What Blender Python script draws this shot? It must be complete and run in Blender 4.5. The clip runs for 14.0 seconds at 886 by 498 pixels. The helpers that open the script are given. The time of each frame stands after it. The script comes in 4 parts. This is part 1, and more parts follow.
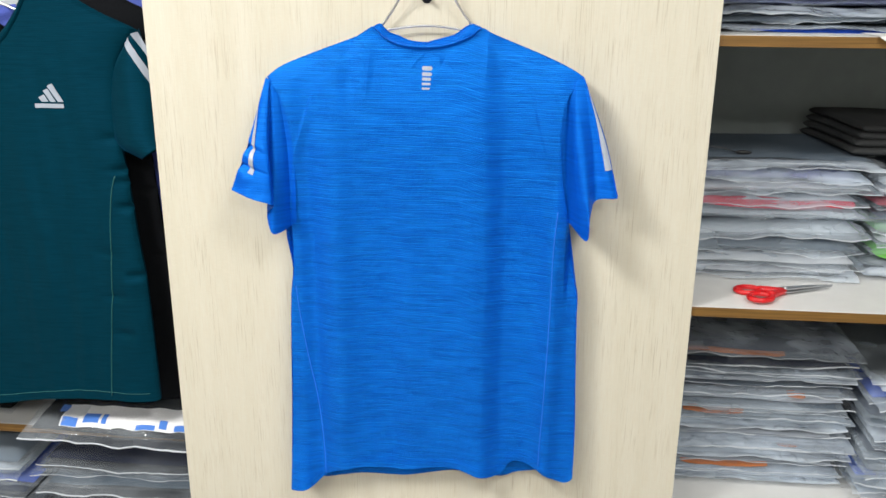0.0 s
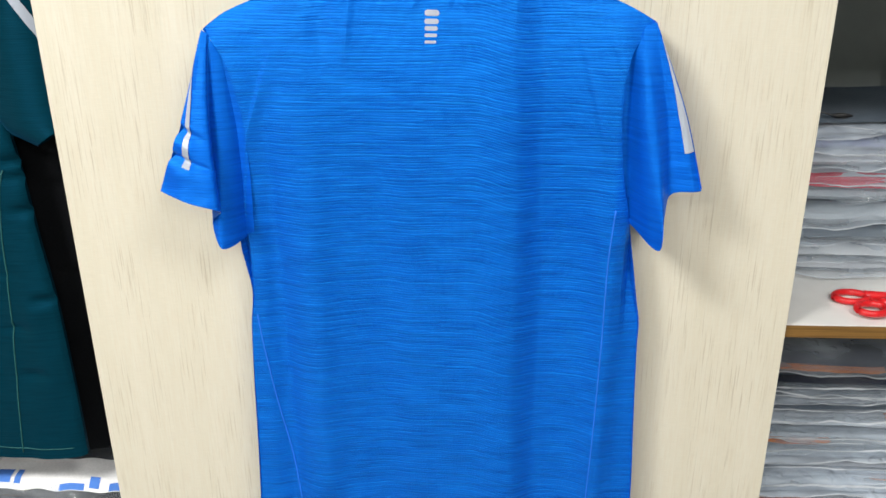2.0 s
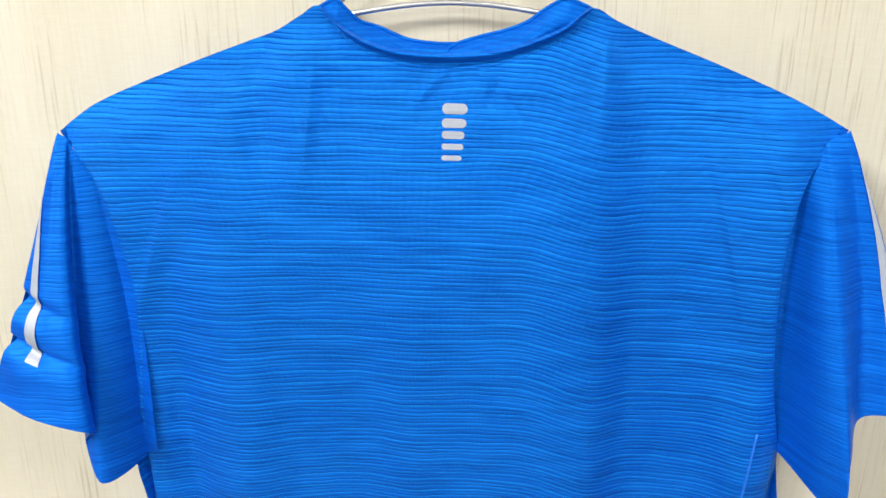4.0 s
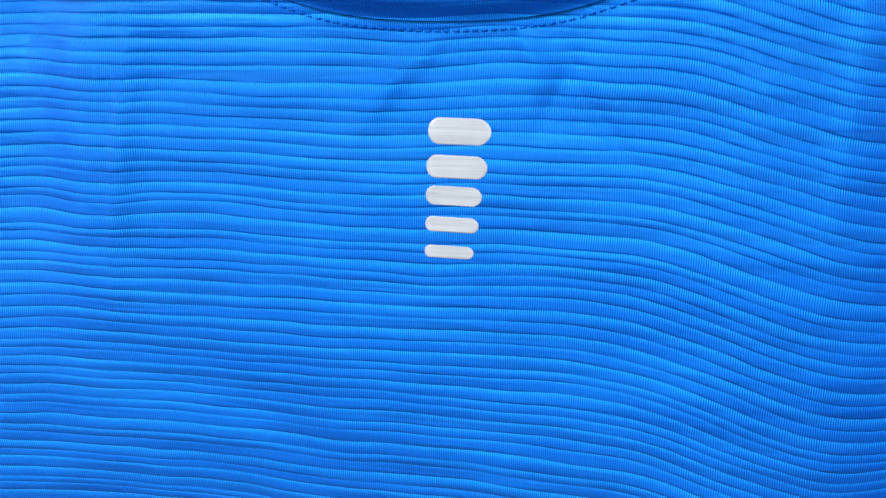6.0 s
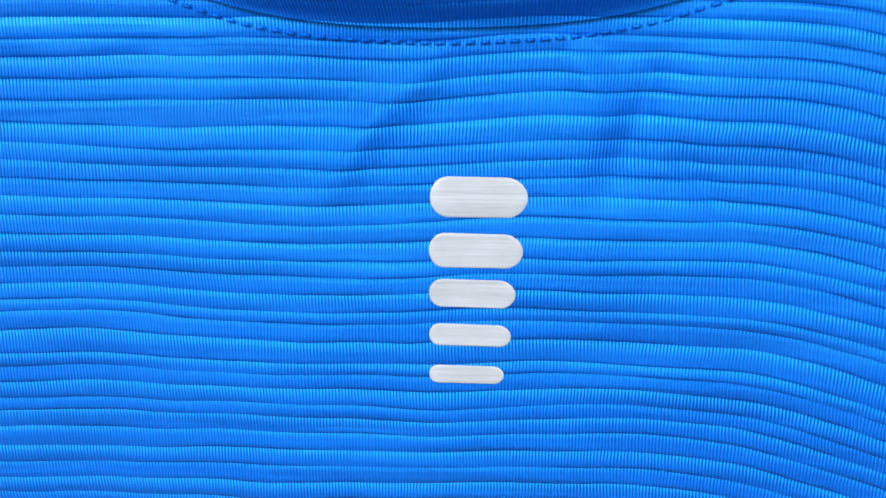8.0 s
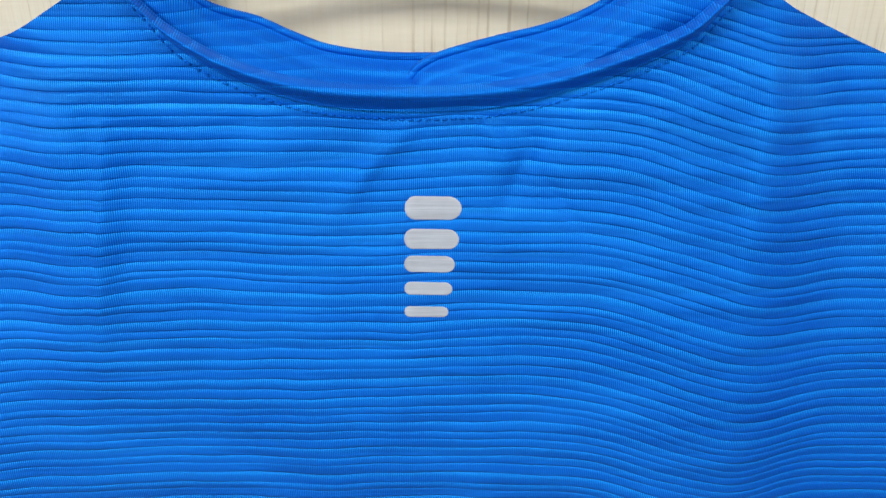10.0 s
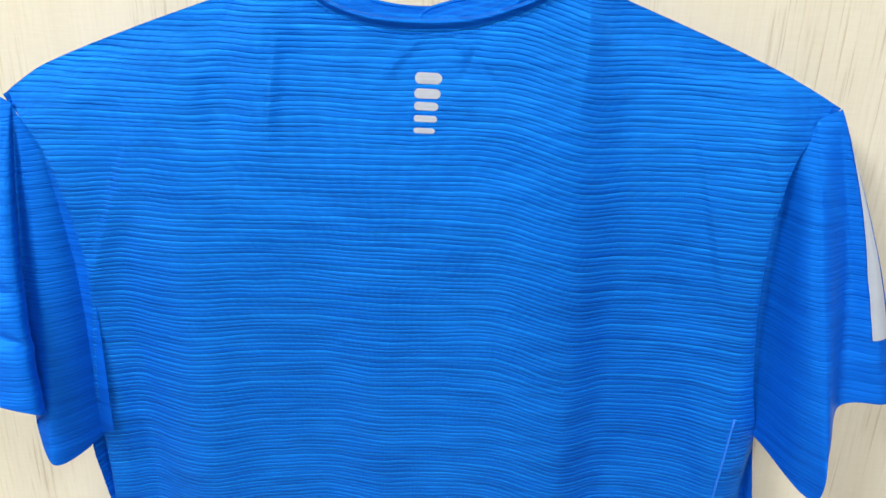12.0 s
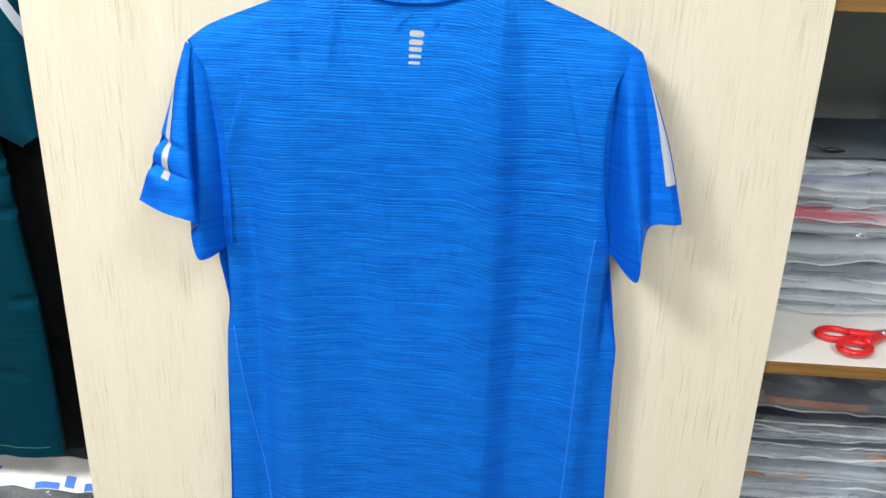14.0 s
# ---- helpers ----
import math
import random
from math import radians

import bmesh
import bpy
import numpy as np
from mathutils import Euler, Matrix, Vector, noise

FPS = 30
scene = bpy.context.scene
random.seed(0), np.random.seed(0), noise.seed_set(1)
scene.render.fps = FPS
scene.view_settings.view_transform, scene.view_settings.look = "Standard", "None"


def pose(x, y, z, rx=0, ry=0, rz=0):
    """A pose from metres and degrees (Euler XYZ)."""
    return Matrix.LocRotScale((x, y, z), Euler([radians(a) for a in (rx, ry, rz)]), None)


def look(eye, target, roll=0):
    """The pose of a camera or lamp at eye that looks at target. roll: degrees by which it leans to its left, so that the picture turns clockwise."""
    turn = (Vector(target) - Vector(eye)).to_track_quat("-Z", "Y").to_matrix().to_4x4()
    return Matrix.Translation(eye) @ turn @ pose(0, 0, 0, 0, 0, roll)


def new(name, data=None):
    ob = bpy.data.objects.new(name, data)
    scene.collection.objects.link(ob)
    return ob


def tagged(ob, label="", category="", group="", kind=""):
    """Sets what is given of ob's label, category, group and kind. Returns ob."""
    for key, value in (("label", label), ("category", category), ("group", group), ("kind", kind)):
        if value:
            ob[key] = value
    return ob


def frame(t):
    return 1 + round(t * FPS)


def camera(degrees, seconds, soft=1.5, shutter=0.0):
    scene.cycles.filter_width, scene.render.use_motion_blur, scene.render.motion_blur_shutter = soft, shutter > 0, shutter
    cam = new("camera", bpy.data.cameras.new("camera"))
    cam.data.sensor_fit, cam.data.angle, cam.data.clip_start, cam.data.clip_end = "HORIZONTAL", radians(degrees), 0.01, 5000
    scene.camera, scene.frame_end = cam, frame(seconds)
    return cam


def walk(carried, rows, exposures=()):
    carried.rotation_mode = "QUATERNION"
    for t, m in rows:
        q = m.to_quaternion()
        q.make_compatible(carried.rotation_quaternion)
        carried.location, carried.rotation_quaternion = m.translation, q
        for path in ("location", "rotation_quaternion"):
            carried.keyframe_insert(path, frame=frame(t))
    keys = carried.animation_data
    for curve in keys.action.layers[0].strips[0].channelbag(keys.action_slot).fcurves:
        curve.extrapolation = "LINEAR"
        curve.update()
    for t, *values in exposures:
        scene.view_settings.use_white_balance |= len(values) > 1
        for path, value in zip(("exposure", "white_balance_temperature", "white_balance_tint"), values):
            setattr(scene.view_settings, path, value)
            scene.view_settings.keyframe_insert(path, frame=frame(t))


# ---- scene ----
cam = camera(55.00, 14.0)
PATH = [
    (0, (0.1658, -1.4850, 1.5528), (-0.0153, 0.4084, 0.9345), 0.37),
    (0.5, (0.1251, -1.3890, 1.5377), (0.0014, 0.4887, 0.8604), 0.32),
    (1, (0.0650, -1.2962, 1.5222), (0.0359, 0.5729, 0.8111), 0.00),
    (1.5, (0.0495, -1.2002, 1.5115), (0.0215, 0.6568, 0.7693), -0.48),
    (2, (0.0672, -1.0743, 1.5150), (-0.0357, 0.7786, 0.7691), -0.49),
    (2.5, (0.0986, -0.9810, 1.5267), (-0.0840, 0.8711, 0.7942), -0.34),
    (3, (0.0987, -0.8834, 1.5258), (-0.0996, 0.9670, 0.7931), 0.18),
    (3.5, (0.0488, -0.7480, 1.5104), (-0.0772, 1.1231, 0.8154), 0.17),
    (3.7, (0.0204, -0.6936, 1.5144), (-0.0628, 1.1777, 0.8137), 0.17),
    (5.8, (0.0485, -0.2940, 1.4477), (-0.3326, 1.5685, 0.8265), -0.36),
    (6, (0.0398, -0.2691, 1.4433), (-0.3319, 1.5890, 0.8036), -0.60),
    (6.5, (0.0103, -0.2145, 1.4347), (-0.1979, 1.6376, 0.7093), -0.29),
    (7, (0.0035, -0.1781, 1.4289), (-0.1367, 1.6718, 0.6818), -0.08),
    (7.5, (0.0054, -0.1811, 1.4389), (-0.1246, 1.6723, 0.6986), -0.18),
    (7.7, (0.0042, -0.1805, 1.4441), (-0.1273, 1.6624, 0.6783), -0.54),
    (9.8, (-0.0059, -0.2788, 1.4917), (0.0555, 1.5423, 0.6672), 0.85),
    (10, (-0.0028, -0.2825, 1.4999), (0.0361, 1.5233, 0.6410), 0.66),
    (10.5, (-0.0005, -0.3007, 1.5051), (0.0236, 1.4898, 0.6142), 0.90),
    (11, (0.0290, -0.3468, 1.5162), (-0.0420, 1.4105, 0.5639), 0.50),
    (11.5, (0.0364, -0.4391, 1.5402), (-0.0730, 1.3027, 0.5634), 0.57),
    (12, (0.0219, -0.5855, 1.5134), (-0.0135, 1.2530, 0.7269), 1.55),
    (12.5, (0.0320, -0.7095, 1.5198), (-0.0006, 1.1438, 0.7688), 1.65),
    (13, (0.0606, -0.8222, 1.5281), (-0.0383, 1.0221, 0.7610), 1.68),
    (13.5, (0.0978, -0.9597, 1.5170), (-0.0544, 0.8928, 0.7787), 1.73),
    (14, (0.1078, -1.0547, 1.5400), (-0.0203, 0.7952, 0.7907), 1.78),
]
walk(cam, [(t, look(eye, target, roll)) for t, eye, target, roll in PATH],
     [(0, 0.0), (2.0, 0.02), (3.5, 0.03), (6.0, 0.19), (6.5, 0.12), (7.0, 0.24), (7.5, 0.30), (10.0, -0.18), (10.5, -0.16), (11.0, 0.05), (13.0, 0.04), (14.0, 0.10)])

# ---- light ----
world = bpy.data.worlds.new("shop_air")
scene.world = world
world.use_nodes = True
world.node_tree.nodes["Background"].inputs[0].default_value = (0.9, 0.95, 1.0, 1)
world.node_tree.nodes["Background"].inputs[1].default_value = 0.05

CEILING = 2.75
LAMPS = [(-1.15, -1.38, 64.0), (0.85, -1.38, 24.0), (-1.15, -3.0, 46.0), (0.85, -3.0, 42.0)]


# ---- materials ----
def nodes_of(name):
    m = bpy.data.materials.new(name)
    m.use_nodes = True
    t = m.node_tree
    return m, t, t.nodes["Principled BSDF"]


def add(t, kind, **values):
    n = t.nodes.new(kind)
    for key, value in values.items():
        n.inputs[key].default_value = value
    return n


def math_node(t, op, a, b=None, clamp=False):
    n = t.nodes.new("ShaderNodeMath")
    n.operation, n.use_clamp = op, clamp
    for slot, value in ((0, a), (1, b)):
        if value is None:
            continue
        if isinstance(value, (int, float)):
            n.inputs[slot].default_value = value
        else:
            t.links.new(value, n.inputs[slot])
    return n.outputs[0]


def ramp(t, fac, low, high, a=(0, 0, 0, 1), b=(1, 1, 1, 1)):
    n = t.nodes.new("ShaderNodeValToRGB")
    n.color_ramp.elements[0].position, n.color_ramp.elements[1].position = low, high
    n.color_ramp.elements[0].color, n.color_ramp.elements[1].color = a, b
    t.links.new(fac, n.inputs[0])
    return n.outputs[0]


def scaled(t, size, source="Object"):
    c = t.nodes.new("ShaderNodeTexCoord")
    m = t.nodes.new("ShaderNodeMapping")
    m.inputs["Scale"].default_value = size
    t.links.new(c.outputs[source], m.inputs[0])
    return m.outputs[0]


def noise_at(t, size, detail=3.0, rough=0.5, source="Object"):
    n = add(t, "ShaderNodeTexNoise", Scale=1.0, Detail=detail, Roughness=rough)
    t.links.new(scaled(t, size, source), n.inputs["Vector"])
    return n.outputs["Fac"]


def mixed(t, fac, a, b):
    n = t.nodes.new("ShaderNodeMix")
    n.data_type = "RGBA"
    for slot, value in ((0, fac), (6, a), (7, b)):
        if isinstance(value, (int, float, tuple)):
            n.inputs[slot].default_value = value
        else:
            t.links.new(value, n.inputs[slot])
    return n.outputs[2]


def bumped(t, shader, height, distance, strength=1.0, under=None):
    b = add(t, "ShaderNodeBump", Strength=strength, Distance=distance)
    t.links.new(height, b.inputs["Height"])
    if under is not None:
        t.links.new(under, b.inputs["Normal"])
    t.links.new(b.outputs[0], shader.inputs["Normal"])
    return b.outputs[0]


def simple(name, colour, rough=0.6, metal=0.0, grain=60.0, vary=0.12, relief=0.0004, shine=None):
    """A plain surface with faint unevenness of colour and relief."""
    m, t, s = nodes_of(name)
    g = noise_at(t, (grain,) * 3, 4)
    w = noise_at(t, (4, 4, 4), 3)
    f = math_node(t, "MULTIPLY", math_node(t, "ADD", g, w), 0.5)
    dark = tuple(c * (1 - vary) for c in colour) + (1,)
    light = tuple(min(1, c * (1 + vary)) for c in colour) + (1,)
    t.links.new(ramp(t, f, 0.3, 0.7, dark, light), s.inputs["Base Color"])
    s.inputs["Roughness"].default_value, s.inputs["Metallic"].default_value = rough, metal
    s.inputs["Specular IOR Level"].default_value = shine if shine is not None else (0.12 if rough >= 0.79 else 0.5)
    bumped(t, s, g, relief)
    return m


def slub_fabric(name, deep, mid, light, ribs=True, sheen=0.12, line=1.0, gloss=0.85):
    """Slub sports knit: uneven horizontal creases over fine upright ribs."""
    m, t, s = nodes_of(name)
    c = t.nodes.new("ShaderNodeTexCoord")
    xyz = t.nodes.new("ShaderNodeSeparateXYZ")
    t.links.new(c.outputs["Object"], xyz.inputs[0])
    x, z = xyz.outputs[0], xyz.outputs[2]
    wander = math_node(t, "MULTIPLY", math_node(t, "SUBTRACT", noise_at(t, (9, 1, 13), 2), 0.5), 0.011)
    small = math_node(t, "MULTIPLY", math_node(t, "SUBTRACT", noise_at(t, (28, 1, 110), 2), 0.5), 0.0016)
    slope = t.nodes.new("ShaderNodeMapRange")
    slope.interpolation_type = "SMOOTHSTEP"
    slope.inputs[1].default_value, slope.inputs[2].default_value = 0.045, 0.118
    slope.inputs[3].default_value, slope.inputs[4].default_value = 0.0, 0.014
    t.links.new(x, slope.inputs[0])
    level = math_node(t, "ADD", math_node(t, "ADD", z, wander), math_node(t, "ADD", small, slope.outputs[0]))
    cells = t.nodes.new("ShaderNodeTexVoronoi")
    cells.voronoi_dimensions, cells.feature = "1D", "DISTANCE_TO_EDGE"
    near = t.nodes.new("ShaderNodeTexVoronoi")
    near.voronoi_dimensions, near.feature = "1D", "F1"
    steps = math_node(t, "MULTIPLY", level, 300.0)
    for n in (cells, near):
        n.inputs["Scale"].default_value, n.inputs["Randomness"].default_value = 1.0, 0.72
        t.links.new(steps, n.inputs["W"])
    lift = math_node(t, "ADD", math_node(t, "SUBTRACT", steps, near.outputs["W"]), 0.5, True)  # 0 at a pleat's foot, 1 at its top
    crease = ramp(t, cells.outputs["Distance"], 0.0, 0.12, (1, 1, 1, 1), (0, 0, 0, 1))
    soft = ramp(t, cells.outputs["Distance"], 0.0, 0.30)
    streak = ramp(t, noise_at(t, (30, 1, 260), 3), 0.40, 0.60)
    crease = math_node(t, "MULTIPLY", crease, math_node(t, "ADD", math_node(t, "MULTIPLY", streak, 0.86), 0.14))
    patch = noise_at(t, (22, 3, 330), 4, 0.65)
    # random patches, plus a lighter colour up each pleat for the light it catches
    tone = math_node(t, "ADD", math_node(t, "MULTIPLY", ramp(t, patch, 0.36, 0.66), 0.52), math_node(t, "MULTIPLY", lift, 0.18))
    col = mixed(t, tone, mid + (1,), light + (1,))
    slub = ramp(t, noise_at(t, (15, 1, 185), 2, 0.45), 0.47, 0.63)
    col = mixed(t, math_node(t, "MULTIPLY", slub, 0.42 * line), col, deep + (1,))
    # shade inside the creases, painted with the deep colour
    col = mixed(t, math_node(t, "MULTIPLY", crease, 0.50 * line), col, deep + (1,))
    height = math_node(t, "ADD", math_node(t, "MULTIPLY", soft, 0.5), math_node(t, "MULTIPLY", crease, -0.7))
    height = math_node(t, "SUBTRACT", height, math_node(t, "MULTIPLY", slub, 0.55))
    height = math_node(t, "SUBTRACT", height, math_node(t, "MULTIPLY", lift, 0.14))
    n = bumped(t, s, height, 0.00042 * line, 0.85)
    if ribs:
        drift = math_node(t, "MULTIPLY", noise_at(t, (30, 1, 60), 2), 0.0016)
        drift = math_node(t, "ADD", drift, math_node(t, "MULTIPLY", noise_at(t, (220, 1, 330), 2), 0.00022))
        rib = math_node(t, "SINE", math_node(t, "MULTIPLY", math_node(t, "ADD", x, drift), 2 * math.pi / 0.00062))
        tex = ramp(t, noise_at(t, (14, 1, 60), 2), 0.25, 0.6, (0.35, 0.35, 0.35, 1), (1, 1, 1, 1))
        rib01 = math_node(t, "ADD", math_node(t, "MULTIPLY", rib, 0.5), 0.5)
        b = add(t, "ShaderNodeBump", Strength=0.85, Distance=0.00009)
        t.links.new(math_node(t, "MULTIPLY", rib01, tex), b.inputs["Height"])
        t.links.new(n, b.inputs["Normal"])
        t.links.new(b.outputs[0], s.inputs["Normal"])
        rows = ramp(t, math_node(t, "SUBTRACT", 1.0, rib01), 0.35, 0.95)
        # shadow between the ribs is mixed into the base colour
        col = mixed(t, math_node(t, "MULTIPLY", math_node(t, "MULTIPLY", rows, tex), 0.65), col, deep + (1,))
        # highlights on the rib tips, painted into the colour
        tip_glints = ramp(t, math_node(t, "MULTIPLY", rib01, lift), 0.45, 0.95)
        col = mixed(t, math_node(t, "MULTIPLY", tip_glints, 0.8), col, tuple(min(1, 2.3 * v) for v in light) + (1,))
        cavity = math_node(t, "MULTIPLY", math_node(t, "MULTIPLY", rows, tex), 0.75)
    else:
        cavity = math_node(t, "MULTIPLY", slub, 0.2)
    t.links.new(col, s.inputs["Base Color"])
    s.inputs["Roughness"].default_value = 0.53
    # the furrows between ribs and under creases catch no gloss
    cavity = math_node(t, "MAXIMUM", cavity, math_node(t, "MULTIPLY", crease, 0.8 * line), True)
    t.links.new(math_node(t, "MULTIPLY", math_node(t, "SUBTRACT", 1.0, cavity), gloss), s.inputs["Specular IOR Level"])
    s.inputs["IOR"].default_value = 2.05 if gloss > 0.5 else 1.5
    s.inputs["Specular Tint"].default_value = (0.03, 0.44, 1, 1)
    # the cross ribs spread the highlight up and down
    s.inputs["Anisotropic"].default_value = 0.6
    along = t.nodes.new("ShaderNodeTangent")
    along.direction_type, along.axis = "RADIAL", "Z"
    t.links.new(along.outputs[0], s.inputs["Tangent"])
    s.inputs["Anisotropic Rotation"].default_value = 0.25
    s.inputs["Sheen Weight"].default_value = sheen
    s.inputs["Sheen Roughness"].default_value = 0.4
    s.inputs["Sheen Tint"].default_value = (0.06, 0.40, 1, 1)
    return m


def laminate(name):
    """Cream woodgrain laminate: short upright flecks and a woven ground."""
    m, t, s = nodes_of(name)
    fleck = ramp(t, noise_at(t, (480, 1, 11), 3, 0.6), 0.54, 0.66)
    fleck = math_node(t, "MULTIPLY", fleck, ramp(t, noise_at(t, (22, 1, 6), 2), 0.40, 0.60))
    fine = noise_at(t, (420, 1, 22), 3, 0.6)
    weave = noise_at(t, (60, 1, 700), 2, 0.6)
    band = noise_at(t, (26, 1, 1.2), 3, 0.5)
    col = mixed(t, ramp(t, band, 0.3, 0.7), (0.660, 0.625, 0.510, 1), (0.705, 0.675, 0.570, 1))
    col = mixed(t, math_node(t, "MULTIPLY", ramp(t, fine, 0.35, 0.7), 0.28), col, (0.62, 0.50, 0.35, 1))
    col = mixed(t, math_node(t, "MULTIPLY", ramp(t, weave, 0.4, 0.7), 0.16), col, (0.86, 0.78, 0.64, 1))
    col = mixed(t, math_node(t, "MULTIPLY", fleck, 0.58), col, (0.44, 0.37, 0.26, 1))
    t.links.new(col, s.inputs["Base Color"])
    s.inputs["Roughness"].default_value = 0.42
    h = math_node(t, "ADD", math_node(t, "MULTIPLY", fine, 0.6), math_node(t, "MULTIPLY", fleck, -0.8))
    bumped(t, s, h, 0.0004, 0.5)
    return m


def edge_wood(name):
    m, t, s = nodes_of(name)
    g = noise_at(t, (6, 6, 320), 4, 0.6)
    k = noise_at(t, (25, 25, 60), 3)
    col = ramp(t, g, 0.3, 0.7, (0.10, 0.050, 0.011, 1), (0.29, 0.155, 0.036, 1))
    col = mixed(t, math_node(t, "MULTIPLY", k, 0.4), col, (0.22, 0.11, 0.03, 1))
    t.links.new(col, s.inputs["Base Color"])
    s.inputs["Roughness"].default_value = 0.45
    bumped(t, s, g, 0.0003, 0.5)
    return m


def film_plastic(name, clear, tint):
    """Thin crinkled polythene, part see-through, with a wet gloss."""
    m, t, s = nodes_of(name)
    out = t.nodes["Material Output"]
    crinkle = noise_at(t, (20, 20, 34), 1, 0.4)
    ridge = ramp(t, noise_at(t, (55, 38, 48), 1, 0.4), 0.60, 0.72)
    large = noise_at(t, (9, 9, 30), 2)
    s.inputs["Base Color"].default_value = tint + (1,)
    s.inputs["Roughness"].default_value = 0.09
    s.inputs["Specular IOR Level"].default_value = 0.9
    height = math_node(t, "ADD", math_node(t, "MULTIPLY", crinkle, 0.9), math_node(t, "MULTIPLY", ridge, 0.20))
    bumped(t, s, math_node(t, "ADD", height, large), 0.0150, 0.9)
    glass = t.nodes.new("ShaderNodeBsdfTransparent")
    glass.inputs[0].default_value = (0.95, 0.96, 0.97, 1)
    mix = t.nodes.new("ShaderNodeMixShader")
    milky = math_node(t, "MULTIPLY", ramp(t, large, 0.35, 0.68), 0.9 * (1 - clear))
    t.links.new(math_node(t, "ADD", milky, 0.5 * (1 - clear), True), mix.inputs[0])
    t.links.new(glass.outputs[0], mix.inputs[1])
    t.links.new(s.outputs[0], mix.inputs[2])
    t.links.new(mix.outputs[0], out.inputs[0])
    return m


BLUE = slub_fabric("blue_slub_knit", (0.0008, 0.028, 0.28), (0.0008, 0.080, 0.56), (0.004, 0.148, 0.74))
BLUE_SLEEVE = slub_fabric("blue_sleeve_knit", (0.0008, 0.030, 0.29), (0.0008, 0.080, 0.55), (0.003, 0.125, 0.67), ribs=False, line=0.6, gloss=0.55)
BLUE_RIB = slub_fabric("blue_rib_knit", (0.0008, 0.034, 0.31), (0.0008, 0.084, 0.56), (0.003, 0.128, 0.68), line=0.35, gloss=0.6)
SEAM = simple("pale_blue_thread", (0.016, 0.19, 0.82), 0.6, grain=900)
PRINT = simple("silver_reflective_print", (0.37, 0.41, 0.485), 0.40, grain=300, vary=0.05, relief=0.0001)
def printed_film(name, colour):
    """Reflective transfer print: the knit's cross creases show through it."""
    m, t, s = nodes_of(name)
    crease = noise_at(t, (14, 1, 420), 3, 0.6)
    wash = noise_at(t, (160, 1, 160), 3)
    f = math_node(t, "ADD", math_node(t, "MULTIPLY", crease, 0.6), math_node(t, "MULTIPLY", wash, 0.4))
    t.links.new(ramp(t, f, 0.35, 0.65, tuple(0.86 * c for c in colour) + (1,), tuple(1.08 * c for c in colour) + (1,)), s.inputs["Base Color"])
    s.inputs["Roughness"].default_value = 0.34
    bumped(t, s, crease, 0.0005, 0.8)
    return m


BAR = printed_film("silver_transfer_print", (0.37, 0.41, 0.485))
TEAL = slub_fabric("teal_slub_knit", (0.001, 0.012, 0.019), (0.001, 0.023, 0.037), (0.002, 0.034, 0.052), ribs=False, line=0.35, sheen=0.1, gloss=0.2)
TEAL_THREAD = simple("teal_thread", (0.010, 0.10, 0.10), 0.6, grain=900)
BLACK = simple("black_cloth", (0.006, 0.007, 0.009), 0.85, grain=300, vary=0.3)
CHARCOAL = simple("charcoal_cloth", (0.028, 0.030, 0.032), 0.75, grain=300, vary=0.3)
NAVY = simple("navy_cloth", (0.010, 0.016, 0.045), 0.8, grain=300, vary=0.3)
PERI = simple("periwinkle_cloth", (0.10, 0.14, 0.52), 0.8, grain=300)
PANEL = laminate("cream_woodgrain_laminate")
EDGE = edge_wood("brown_edge_band")
SHELF = simple("white_shelf_laminate", (0.76, 0.755, 0.735), 0.4, grain=30, vary=0.05)
BACKING = simple("grey_cabinet_back", (0.29, 0.33, 0.325), 0.7, grain=25, vary=0.1)
WALLS = simple("painted_plaster", (0.36, 0.35, 0.33), 0.75, grain=40, vary=0.05)
FLOOR = simple("grey_floor_tile", (0.16, 0.15, 0.14), 0.35, grain=20)
CHROME = simple("chrome_wire", (0.86, 0.86, 0.88), 0.30, 1.0, grain=200, vary=0.05, relief=0.00005)
STEEL = simple("brushed_steel", (0.62, 0.63, 0.65), 0.42, 1.0, grain=400, vary=0.12)
RED = simple("red_plastic", (0.62, 0.012, 0.016), 0.3, grain=100, vary=0.08, relief=0.0001)
PEG = simple("black_plastic", (0.012, 0.012, 0.013), 0.4, grain=200)
PAPER = simple("white_paper", (0.82, 0.82, 0.80), 0.8, grain=200, vary=0.03)
SEAL = simple("heat_sealed_edge", (0.50, 0.53, 0.57), 0.25, grain=120, vary=0.10)
FILM = film_plastic("clear_polythene", 0.74, (0.80, 0.90, 1.0))
MILKY = film_plastic("milky_polythene", 0.56, (0.80, 0.89, 1.0))
HAZY = film_plastic("hazy_polythene", 0.86, (0.80, 0.87, 0.95))
CLEAR = film_plastic("very_clear_polythene", 0.93, (0.80, 0.85, 0.92))
